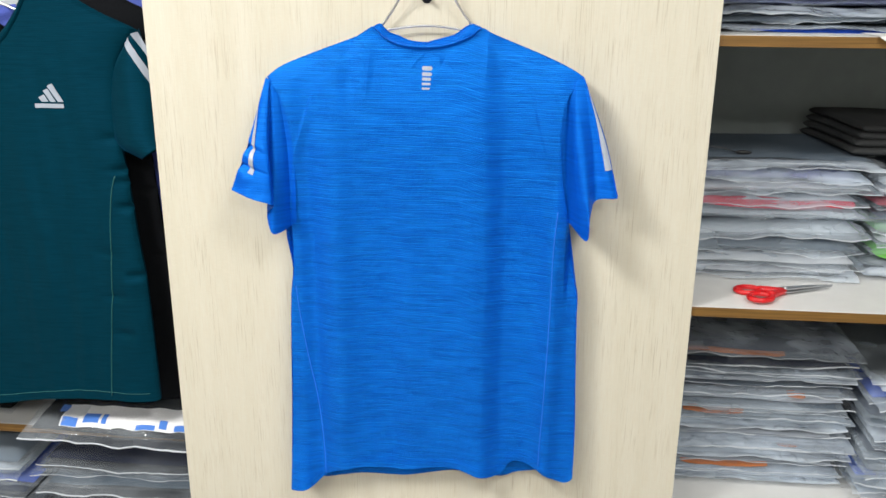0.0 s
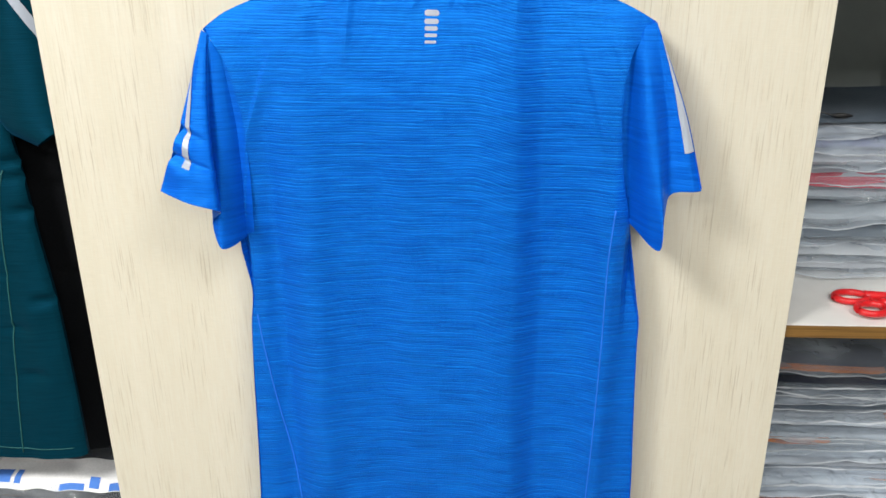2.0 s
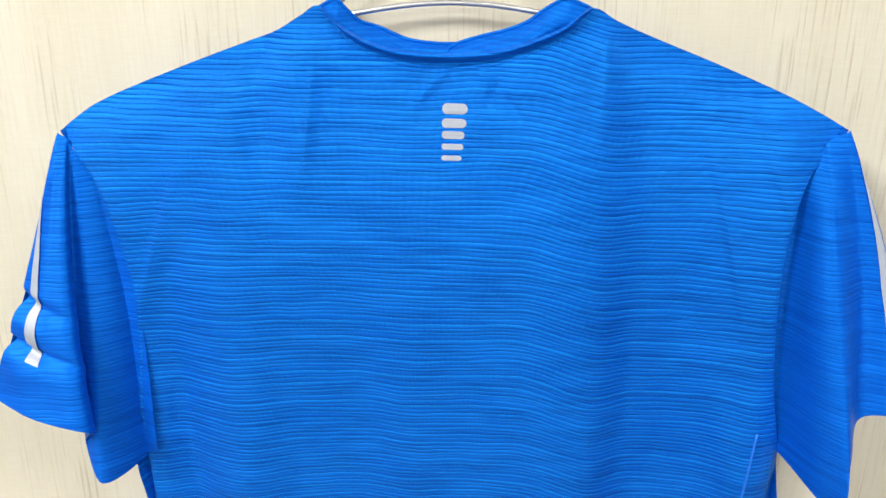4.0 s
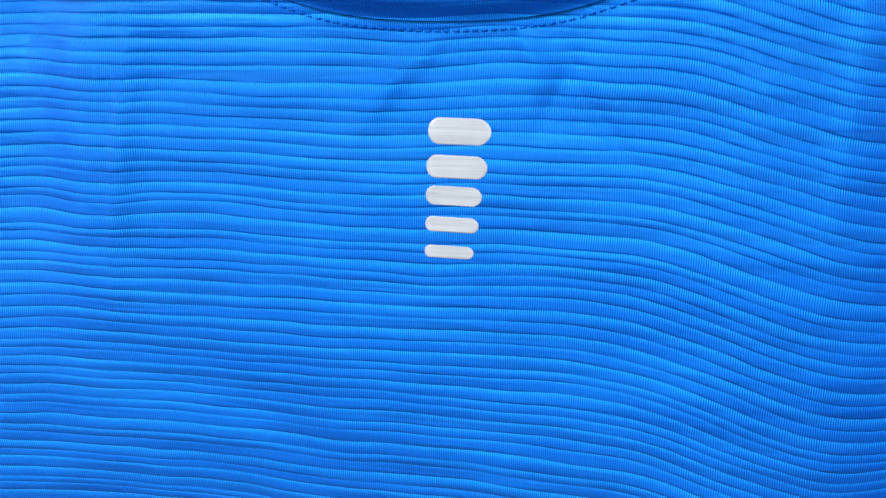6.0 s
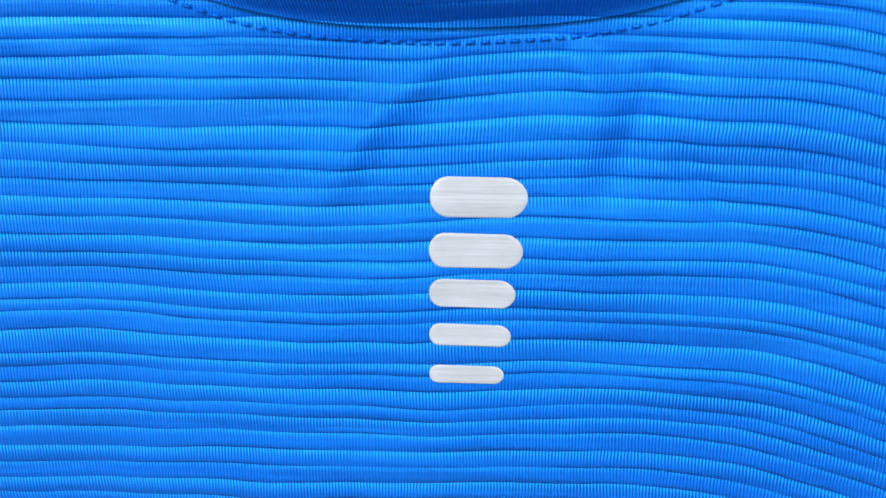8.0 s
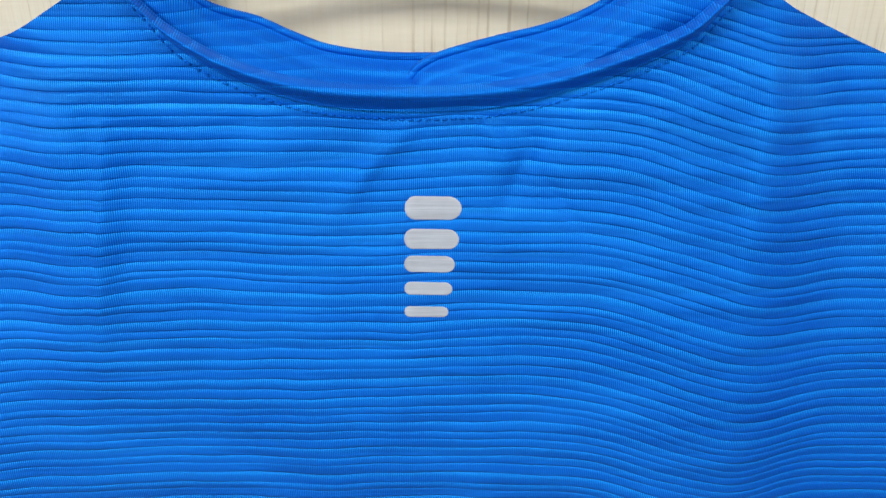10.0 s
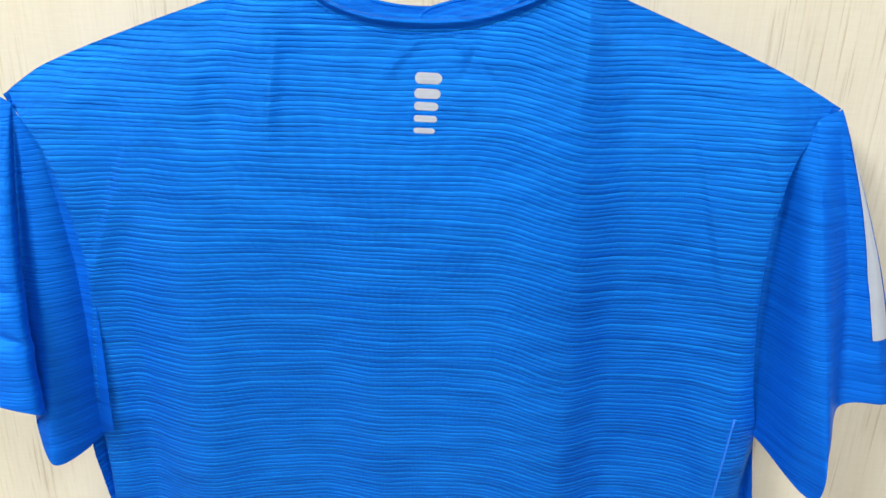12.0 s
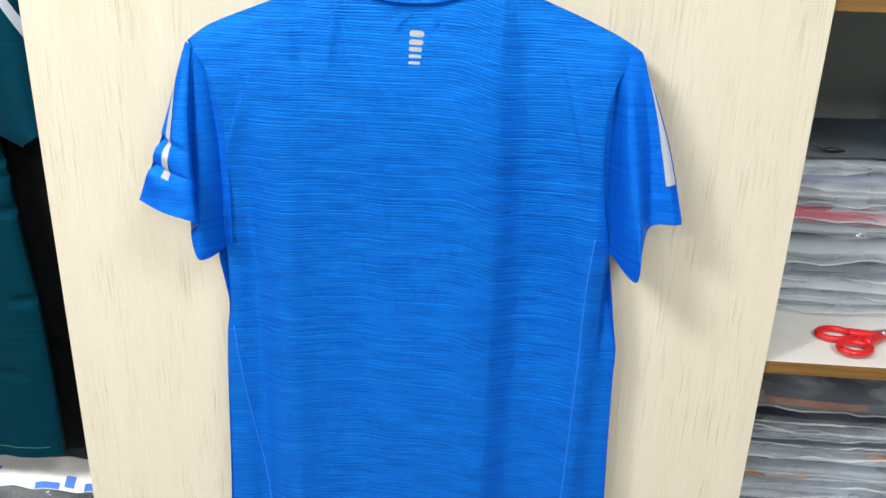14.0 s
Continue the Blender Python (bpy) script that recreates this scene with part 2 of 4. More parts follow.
CLOTHS = {
    "grey": simple("grey_cloth", (0.44, 0.48, 0.52), 0.8, grain=300),
    "slate": simple("slate_cloth", (0.10, 0.135, 0.175), 0.8, grain=300),
    "pale": simple("pale_grey_cloth", (0.62, 0.65, 0.70), 0.8, grain=300),
    "white": simple("white_cloth", (0.80, 0.80, 0.81), 0.8, grain=300),
    "lavender": simple("lavender_cloth", (0.34, 0.35, 0.62), 0.8, grain=300),
    "blue": simple("royal_blue_cloth", (0.02, 0.08, 0.48), 0.8, grain=300),
    "print": simple("blue_print", (0.08, 0.21, 0.62), 0.8, grain=200),
    "red": simple("red_cloth", (0.60, 0.025, 0.06), 0.8, grain=300),
    "orange": simple("orange_cloth", (0.62, 0.19, 0.05), 0.8, grain=300),
    "green": simple("green_cloth", (0.20, 0.55, 0.12), 0.8, grain=300),
    "navy": NAVY,
    "black": BLACK,
}


def glowing(name, colour, power):
    m, t, s = nodes_of(name)
    s.inputs["Emission Color"].default_value = colour + (1,)
    s.inputs["Emission Strength"].default_value = power
    return m


LAMP_GLOW = glowing("lamp_diffuser", (1.0, 0.99, 0.95), 4.0)


# ---- mesh helpers ----
def attach(ob, parent):
    if parent is not None:
        ob.parent = parent
        ob.matrix_parent_inverse = Matrix.Translation(-parent.location)


def solid(name, verts, faces, material, parent=None, label="", smooth=True):
    me = bpy.data.meshes.new(name)
    me.from_pydata([tuple(v) for v in verts], [], faces)
    me.materials.append(material)
    if smooth:
        me.polygons.foreach_set("use_smooth", [True] * len(me.polygons))
    me.update()
    ob = new(name, me)
    attach(ob, parent)
    return tagged(ob, label) if label else ob


def sheet(f, nu, nv, start=0, flip=False):
    """Vertices and faces of a surface f(u, v), u and v from 0 to 1."""
    verts = [f(i / nu, j / nv) for j in range(nv + 1) for i in range(nu + 1)]
    faces = []
    for j in range(nv):
        for i in range(nu):
            a = start + j * (nu + 1) + i
            q = (a, a + 1, a + nu + 2, a + nu + 1)
            faces.append(q[::-1] if flip else q)
    return verts, faces


def sheets(*several):
    """Several surfaces (f, nu, nv, flip) as one mesh's vertices and faces."""
    verts, faces = [], []
    for f, nu, nv, flip in several:
        v, q = sheet(f, nu, nv, len(verts), flip)
        verts += v
        faces += q
    return verts, faces


def part(name, bm, material, parent=None, label="", smooth=False):
    me = bpy.data.meshes.new(name)
    bm.to_mesh(me)
    bm.free()
    me.materials.append(material)
    if smooth:
        me.polygons.foreach_set("use_smooth", [True] * len(me.polygons))
    ob = new(name, me)
    attach(ob, parent)
    return tagged(ob, label) if label else ob


def box(name, low, high, material, parent=None, label="", bevel=0.0015):
    bm = bmesh.new()
    bmesh.ops.create_cube(bm, size=1)
    low, high = Vector(low), Vector(high)
    for v in bm.verts:
        v.co = (low + high) / 2 + Vector(a * b for a, b in zip(v.co, high - low))
    if bevel:
        bmesh.ops.bevel(bm, geom=bm.edges[:], offset=bevel, segments=2, affect="EDGES", profile=0.6)
    return part(name, bm, material, parent, label)


def tube(name, points, radius, material, parent=None, label="", sides=10, closed=False):
    """A round bar along points; radius may be a function of 0 to 1."""
    pts = [Vector(p) for p in points]
    n, verts, faces = len(pts), [], []
    for i, p in enumerate(pts):
        before, after = (pts[i - 1], pts[(i + 1) % n]) if closed else (pts[max(i - 1, 0)], pts[min(i + 1, n - 1)])
        way = (after - before).normalized()
        side = way.orthogonal() if abs(way.y) > 0.95 else way.cross(Vector((0, 1, 0)))
        side.normalize()
        up = way.cross(side)
        r = radius(i / (n - 1)) if callable(radius) else radius
        for k in range(sides):
            a = 2 * math.pi * k / sides
            verts.append(p + side * math.cos(a) * r + up * math.sin(a) * r)
    for i in range(n if closed else n - 1):
        for k in range(sides):
            a, b = i * sides, ((i + 1) % n) * sides
            faces.append((a + k, a + (k + 1) % sides, b + (k + 1) % sides, b + k))
    if not closed:
        faces += [tuple(range(sides))[::-1], tuple(range((n - 1) * sides, n * sides))]
    return solid(name, verts, faces, material, parent, label)


def curve(keys, at):
    """A smooth curve through keys (position, value)."""
    if at <= keys[0][0]:
        return keys[0][1]
    for k in range(len(keys) - 1):
        (a, p), (b, q) = keys[k], keys[k + 1]
        if at <= b:
            h = b - a
            before = (q - keys[k - 1][1]) / (b - keys[k - 1][0]) if k else (q - p) / h
            after = (keys[k + 2][1] - p) / (keys[k + 2][0] - a) if k + 2 < len(keys) else (q - p) / h
            s = (at - a) / h
            return p * (1 + 2 * s) * (1 - s) ** 2 + before * h * s * (1 - s) ** 2 + q * s * s * (3 - 2 * s) + after * h * s * s * (s - 1)
    return keys[-1][1]


def bell(x, middle, width):
    return math.exp(-(((x - middle) / width) ** 2))


def wave(x, y, z):
    return noise.noise(Vector((x, y, z)))


def thing(name, label, category, group="", at=(0, 0, 0)):
    ob = new(name)
    ob.location = at
    return tagged(ob, label, category, group)


def setting(ob, label, category):
    return tagged(ob, label, category, kind="structure")


# ---- the room ----
LEFT, RIGHT = -0.5065, 0.482  # edges of the display panel
setting(box("floor", (-3, -4, -0.05), (3, 0.6, 0), FLOOR), "grey tiled shop floor", "floor")
setting(box("ceiling", (-3, -4, CEILING), (3, 0.6, CEILING + 0.05), WALLS), "white shop ceiling", "ceiling")
setting(box("wall_north", (-3, 0.52, 0), (3, 0.6, CEILING), BACKING), "dark grey back of the shelving", "wall")
setting(box("wall_south", (-3, -4.06, 0), (3, -4, CEILING), WALLS), "pale painted shop wall", "wall")
setting(box("wall_west", (-3.06, -4, 0), (-3, 0.6, CEILING), WALLS), "pale painted shop wall", "wall")
setting(box("wall_east", (3, -4, 0), (3.06, 0.6, CEILING), WALLS), "pale painted shop wall", "wall")

for lx, ly, watts in LAMPS:
    lamp = thing("ceiling_lamp", "white square ceiling lamp with a bright diffuser", "lamp", "ceiling lamps", (lx, ly, CEILING - 0.03))
    box("frame", (lx - 0.32, ly - 0.32, CEILING - 0.03), (lx + 0.32, ly + 0.32, CEILING - 0.001), WALLS, lamp)
    box("diffuser", (lx - 0.29, ly - 0.29, CEILING - 0.036), (lx + 0.29, ly + 0.29, CEILING - 0.031), LAMP_GLOW, lamp)
    light = bpy.data.lights.new("ceiling_light", "AREA")
    light.shape, light.size, light.size_y, light.energy, light.color = "RECTANGLE", 0.58, 0.58, watts, (1.0, 0.99, 0.95)
    new("ceiling_light", light).matrix_world = pose(lx, ly, CEILING - 0.04)

# ---- display panel and shelving ----
panel = thing("display_panel", "cream woodgrain laminate display panel between the shelves", "panel", at=(0, 0.01, 0))
box("board", (LEFT, 0, 0), (RIGHT, 0.017, 2.4), PANEL, panel, bevel=0.001)
box("edge_band", (RIGHT - 0.012, 0.0172, 0), (RIGHT - 0.0005, 0.030, 2.4), EDGE, panel, "brown wood edge strip", 0.0006)
box("edge_band", (LEFT + 0.0005, 0.0172, 0), (LEFT + 0.012, 0.030, 2.4), EDGE, panel, "brown wood edge strip", 0.0006)
box("side", (RIGHT - 0.035, 0.0305, 0), (RIGHT - 0.014, 0.52, 2.4), SHELF, panel)
box("side", (LEFT + 0.014, 0.0305, 0), (LEFT + 0.035, 0.52, 2.4), SHELF, panel)


def shelf_board(x0, x1, y0, top, label):
    s = thing("shelf", label, "shelf", "shelf boards", ((x0 + x1) / 2, y0, top - 0.0185))
    box("board", (x0, y0 + 0.0025, top - 0.0185), (x1, 0.52, top), SHELF, s, bevel=0.0008)
    box("edge_band", (x0, y0, top - 0.0187), (x1, y0 + 0.0022, top - 0.0006), EDGE, s, "brown wood edge strip", 0.0005)


MID, TOP, LOW = 0.972, 1.457, 0.520
for z in (TOP, MID, LOW):
    shelf_board(RIGHT - 0.0135, 1.95, 0.006, z, "white laminate shelf with a brown wood front edge")
LEFT_SHELF, LEFT_LOW = 0.588, 0.18
for z in (LEFT_SHELF, LEFT_LOW):
    shelf_board(-1.95, LEFT + 0.0135, 0.10, z, "white laminate shelf with a brown wood front edge")
for x in (-1.97, 1.95):
    box_side = thing("cabinet_side", "white laminate end board of the shelving", "board", at=(x, 0.02, 0))
    box("board", (x, 0.02, 0), (x + 0.02, 0.52, 2.4), SHELF, box_side)


# ---- the blue shirt ----
ARM_L = [(0.55, -0.273), (0.65, -0.2695), (0.775, -0.263), (0.894, -0.2585), (0.985, -0.2540), (1.035, -0.2485), (1.075, -0.254), (1.105, -0.258), (1.14, -0.252), (1.176, -0.245), (1.254, -0.236), (1.301, -0.240), (1.349, -0.253), (1.378, -0.2725), (1.387, -0.2765)]
ARM_R = [(0.60, 0.281), (0.686, 0.281), (0.746, 0.280), (0.863, 0.275), (0.964, 0.2715), (1.0, 0.271), (1.029, 0.266), (1.077, 0.2585), (1.11, 0.253), (1.148, 0.247), (1.198, 0.236), (1.267, 0.228), (1.317, 0.228), (1.358, 0.237), (1.388, 0.2590), (1.396, 0.2620)]
YOKE = [(-0.277, 1.380), (-0.271, 1.386), (-0.250, 1.4005), (-0.200, 1.421), (-0.151, 1.439), (-0.124, 1.449), (-0.106, 1.4595), (-0.096, 1.4655), (-0.087, 1.460), (-0.076, 1.4485), (-0.058, 1.4385), (-0.035, 1.4318), (-0.006, 1.4298), (0.023, 1.4318), (0.046, 1.4385), (0.062, 1.4450), (0.075, 1.4520), (0.084, 1.4610), (0.092, 1.4650), (0.106, 1.4572), (0.134, 1.4450), (0.181, 1.4265), (0.229, 1.4065), (0.248, 1.397), (0.261, 1.3895)]
HEM = [(-0.285, 0.566), (-0.268, 0.569), (-0.24, 0.573), (-0.222, 0.583), (-0.203, 0.601), (-0.192, 0.610), (-0.175, 0.617), (-0.124, 0.625), (-0.045, 0.623), (0.005, 0.628), (0.049, 0.632), (0.071, 0.629), (0.104, 0.620), (0.137, 0.620), (0.146, 0.627), (0.156, 0.643), (0.171, 0.651), (0.204, 0.642), (0.235, 0.626), (0.262, 0.6165), (0.276, 0.621), (0.285, 0.632)]
FRONT_HEM = [(-0.285, 0.600), (-0.25, 0.592), (-0.212, 0.579), (-0.183, 0.583), (-0.131, 0.591), (-0.051, 0.591), (0.001, 0.601), (0.046, 0.609), (0.104, 0.606), (0.145, 0.603), (0.172, 0.614), (0.203, 0.620), (0.285, 0.640)]


def ease(t):
    t = min(1.0, max(0.0, t))
    return t * t * (3 - 2 * t)


LEAN = [(0.55, 0.006), (0.8, 0.004), (1.05, 0.001), (1.20, -0.005), (1.29, -0.0085), (1.34, -0.006), (1.3825, 0.0), (1.43, 0.010), (1.475, 0.016)]


def back_y(x, z, u):
    """How far the back of the shirt stands out from the panel."""
    rim = max(0.0, 1 - abs(2 * u - 1) ** 14) ** 0.5
    low = min(1.0, max(0.0, (1.46 - z) / 0.35))
    y = -0.043 - 0.002 * rim + curve(LEAN, z) - 0.008 * bell(z, 1.36, 0.10) * abs(2 * u - 1) ** 4
    ridge = 0.094 + 0.010 * low
    deep = 0.45 + 0.55 * low
    y -= 0.0070 * deep * bell(x, ridge - 0.012, 0.040)
    y += 0.0120 * deep * (ease((x - ridge + 0.004) / 0.042) - ease((x - 0.150) / 0.085))
    y -= 0.0100 * low * bell(x, 0.225, 0.020)
    y -= 0.0130 * low * bell(x, -0.165, 0.030)
    y += 0.0080 * low * bell(x, -0.213, 0.016)
    y += 0.0090 * low * bell(x, -0.072, 0.032)
    y -= 0.0030 * bell(x, -0.112, 0.012) * bell(z, 1.42, 0.06)
    y += 0.0040 * bell(x, -0.135, 0.014) * bell(z, 1.41, 0.07)
    # sharp folds left by packing
    for cx, cz, lean, width, reach, high in (
        (-0.102, 1.390, 0.107, 0.0024, 0.040, 0.0019), (-0.215, 1.302, 0.365, 0.0038, 0.055, 0.0032),
        (0.1915, 1.310, -0.27, 0.0032, 0.055, 0.0024), (-0.128, 1.432, 0.25, 0.0050, 0.030, 0.0018), (0.100, 1.425, 0.05, 0.0040, 0.045, 0.0016), (0.222, 1.345, -0.45, 0.0035, 0.030, 0.0012), (-0.021, 1.411, 0.60, 0.0034, 0.010, 0.0017), (-0.012, 1.418, 0.80, 0.0030, 0.007, 0.0012),
        (0.026, 1.410, 0.45, 0.0040, 0.011, -0.0016), (0.039, 1.401, -0.8, 0.0024, 0.009, -0.0011),
        (-0.022, 1.384, 3.5, 0.010, 0.0030, 0.0008), (0.018, 1.420, -0.5, 0.0035, 0.007, 0.0012),
    ):
        across = x - lean * (z - cz) - cx
        y -= high * bell(across, 0, width * (2.6 if across > 0 and reach > 0.025 else 1)) * bell(z, cz, reach)
    calm = min(1.0, math.hypot(x, (z - 1.382)) / 0.08)
    y += calm * (0.0045 * wave(x * 9, z * 1.0, 3.1) + 0.0012 * wave(x * 24, z * 1.8, 8.4))
    y += 0.0007 * wave(x * 30, z * 10, 1.7) * calm + 0.0006 * wave(x * 60, z * 45, 5.2)
    # the yoke falls back over the hanger
    y += 0.006 * ease((z - curve(YOKE, x) + 0.034) / 0.034) * ease((abs(x) - 0.07) / 0.03)
    # gusset tucked back under each arm
    y += 0.014 * ease((-0.244 - x) / 0.008) * bell(z, 1.085, 0.05) + 0.012 * ease((x - 0.243) / 0.010) * bell(z, 1.07, 0.06)
    # the hem rolls out and in
    roll = max(0.0, 1 - (z - curve(HEM, x)) / 0.10)
    y += roll * roll * (0.004 * math.sin(x * 34 + 0.8) - 0.003) - 0.012 * roll * bell(x, -0.25, 0.03)
    return y


def shirt_xz(u, v, bottom=HEM):
    z = 1.0
    x = -0.26 + 0.52 * u
    for _ in range(6):
        top, hem = curve(YOKE, x), curve(bottom, x)
        z = top + (hem - top) * v
        x = curve(ARM_L, z) * (1 - u) + curve(ARM_R, z) * u
    return x, z


def shirt_back(u, v):
    x, z = shirt_xz(u, v)
    return x, back_y(x, z, u), z


def shirt_front(u, v):
    x, z = shirt_xz(u, v, FRONT_HEM)
    z -= 0.030 * bell(x, 0, 0.06) * (1 - v) ** 8
    rim = max(0.0, 1 - abs(2 * u - 1) ** 8) ** 0.5
    return x, -0.043 - 0.008 * bell(z, 1.36, 0.10) * abs(2 * u - 1) ** 4 + 0.032 * rim + 0.002 * wave(x * 12, z * 3, 20), z


def on_back(x, z, lift=0.0007):
    left, right = curve(ARM_L, z), curve(ARM_R, z)
    return Vector((x, back_y(x, z, (x - left) / (right - left)) - lift, z))


shirt = thing("t_shirt", "royal blue slub-knit sports T-shirt on a chrome wire hanger", "shirt", at=(0, -0.03, 0.6))
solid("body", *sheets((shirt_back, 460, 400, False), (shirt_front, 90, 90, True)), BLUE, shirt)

# hem stitching: two faint raised rows
for lift in (0.013, 0.019):
    tube("stitching", [on_back(x, curve(HEM, x) + lift, 0.0002) for x in np.linspace(-0.262, 0.262, 90)], 0.00055, BLUE_RIB, shirt, sides=6)

# side panel seams
SIDE_L = [(0.605, -0.203), (0.669, -0.205), (0.767, -0.214), (0.85, -0.227), (0.942, -0.239), (1.00, -0.2445)]
SIDE_R = [(0.65, 0.214), (0.683, 0.2145), (0.815, 0.219), (0.974, 0.2225), (1.092, 0.2235), (1.16, 0.228)]
for keys in (SIDE_L, SIDE_R):
    tube("seam", [on_back(curve(keys, z), z, 0.0003) for z in np.linspace(keys[0][0], keys[-1][0], 70)], 0.0009, SEAM, shirt, "pale blue flat seam", sides=6)
for keys, low in ((ARM_L, 1.13), (ARM_R, 1.15)):
    tube("seam", [Vector((curve(keys, z), -0.046, z)) for z in np.linspace(low, keys[-1][0] - 0.016, 60)], 0.0016, BLUE_RIB, shirt, sides=6)


def sleeve_surface(rows, depth, back=False):
    """rows: (across, [(x, z) at the shoulder, half way, at the cuff]); depth: (across, metres from the panel)."""
    def place(q, s):
        x = curve([(a, curve([(0, r[0][0]), (0.5, r[1][0]), (1, r[2][0])], s)) for a, r in rows], q)
        z = curve([(a, curve([(0, r[0][1]), (0.5, r[1][1]), (1, r[2][1])], s)) for a, r in rows], q)
        if back:
            return x, -0.052 - 0.028 * s * (1 - q) + 0.030 * math.sin(math.pi * q) * s, z + 0.003 * s
        y = -0.052 - (curve(depth, q) - 0.052) * min(1.0, s ** 0.75)
        y += s * (0.0030 * wave(x * 30, z * 9, 2.0) + 0.0012 * wave(x * 50, z * 60, 4.0))
        return x, y, z
    return place


ROWS_L = [
    (0.0, [(-0.2762, 1.3812), (-0.303, 1.2857), (-0.3383, 1.1904)]),
    (0.3, [(-0.2745, 1.3800), (-0.2868, 1.2787), (-0.2977, 1.177)]),
    (0.5, [(-0.2699, 1.3772), (-0.2719, 1.2698), (-0.2638, 1.1648)]),
    (0.56, [(-0.2689, 1.3752), (-0.2778, 1.2635), (-0.2826, 1.1446)]),
    (0.72, [(-0.2654, 1.3673), (-0.266, 1.2479), (-0.2723, 1.1087)]),
    (1.0, [(-0.250, 1.347), (-0.235, 1.255), (-0.235, 1.122)]),
]
DEPTH_L = [(0, 0.088), (0.12, 0.092), (0.3, 0.097), (0.48, 0.095), (0.56, 0.07), (0.72, 0.074), (0.84, 0.062), (0.92, 0.044), (1, 0.022)]
ROWS_R = [
    (0.0, [(0.2605, 1.3902), (0.3005, 1.2880), (0.3255, 1.1935)]),
    (0.35, [(0.2580, 1.3885), (0.2804, 1.279), (0.2890, 1.1885)]),
    (0.52, [(0.2479, 1.3832), (0.2681, 1.2697), (0.2799, 1.1636)]),
    (0.66, [(0.2439, 1.3752), (0.2552, 1.2575), (0.2771, 1.1235)]),
    (0.82, [(0.2359, 1.3613), (0.2408, 1.2466), (0.2527, 1.1368)]),
    (1.0, [(0.228, 1.351), (0.215, 1.262), (0.230, 1.152)]),
]
DEPTH_R = [(0, 0.078), (0.1, 0.083), (0.35, 0.078), (0.58, 0.104), (0.72, 0.090), (0.84, 0.050), (0.92, 0.044), (1, 0.022)]
for rows, depth, stripe in ((ROWS_L, DEPTH_L, "l"), (ROWS_R, DEPTH_R, "r")):
    front, rear = sleeve_surface(rows, depth), sleeve_surface(rows, depth, True)

    def pleated(q, s, front=front, stripe=stripe):
        x, y, z = front(q, s)
        if stripe == "l":  # two crumples across the sleeve
            y += 0.004 * bell(s, 0.60, 0.022) * bell(q, 0.1, 0.32) + 0.0052 * bell(s, 0.765, 0.018) * bell(q, 0.15, 0.36)
            y -= 0.004 * bell(s, 0.68, 0.04) * bell(q, 0.1, 0.3) + 0.0032 * bell(s, 0.84, 0.05) * bell(q, 0.1, 0.4)
            x += 0.005 * (bell(s, 0.60, 0.025) + bell(s, 0.765, 0.02)) * bell(q, 0, 0.2)
        return x, y, z

    sleeve = solid("sleeve", *sheets((pleated, 90, 90, stripe == "r"), (rear, 40, 40, stripe == "l")), BLUE_SLEEVE, shirt)

    def band(u, v, surface=pleated, stripe=stripe):
        s = 0.22 + 0.58 * v if stripe == "l" else 0.08 + 0.66 * v
        if stripe == "l":
            q = 0.03 + 0.15 * v + (0.02 + 0.075 * min(1, v * 3)) * u
        else:
            q = 0.015 + 0.045 * (1 - v) + (0.04 + 0.10 * min(1, v * 1.6)) * u
        p = Vector(surface(q, s))
        return p + Vector((-0.0008 if stripe == "l" else 0.0008, -0.0011, 0))

    solid("stripe", *sheets((band, 8, 60, stripe == "r")), PRINT, sleeve, "silver reflective sleeve stripe")

# collar: the back rib and, behind it, the two ends of the front rib that cross


RIB_TOP = [(-0.092, 1.4650), (-0.083, 1.4570), (-0.077, 1.4525), (-0.060, 1.4435), (-0.038, 1.4380), (-0.009, 1.4360), (0.010, 1.4365), (0.034, 1.4400), (0.054, 1.4465), (0.071, 1.4540), (0.080, 1.4610), (0.088, 1.4660)]


def rib(u, v):
    x = -0.092 + 0.180 * u
    base = curve(YOKE, x) - 0.0016
    tall = max(0.0015, curve(RIB_TOP, x) - base)
    return x, on_back(x, base).y - 0.0004 - 0.0046 * ease(v * 1.25) + 0.0034 * (max(0.0, v - 0.75) * 4) ** 2, base + tall * v


def rib_inside(u, v):
    x, y, z = rib(u, 1 - v)
    return x, y + 0.003 + 0.005 * v, z - 0.0003


solid("collar", *sheets((rib, 160, 14, False), (rib_inside, 160, 8, False)), BLUE_RIB, shirt, "darker blue ribbed collar")
FRONT_L = [(-0.096, 1.4640), (-0.083, 1.4698), (-0.077, 1.4640), (-0.069, 1.4560), (-0.054, 1.4505), (-0.045, 1.4465), (-0.034, 1.4425), (-0.017, 1.4402), (0.003, 1.4400)]
FRONT_R = [(-0.0105, 1.4295), (-0.0090, 1.4325), (-0.006, 1.4372), (0.001, 1.4412), (0.018, 1.4462), (0.035, 1.4505), (0.048, 1.4560), (0.060, 1.4650), (0.072, 1.4712), (0.083, 1.4680), (0.092, 1.4635)]
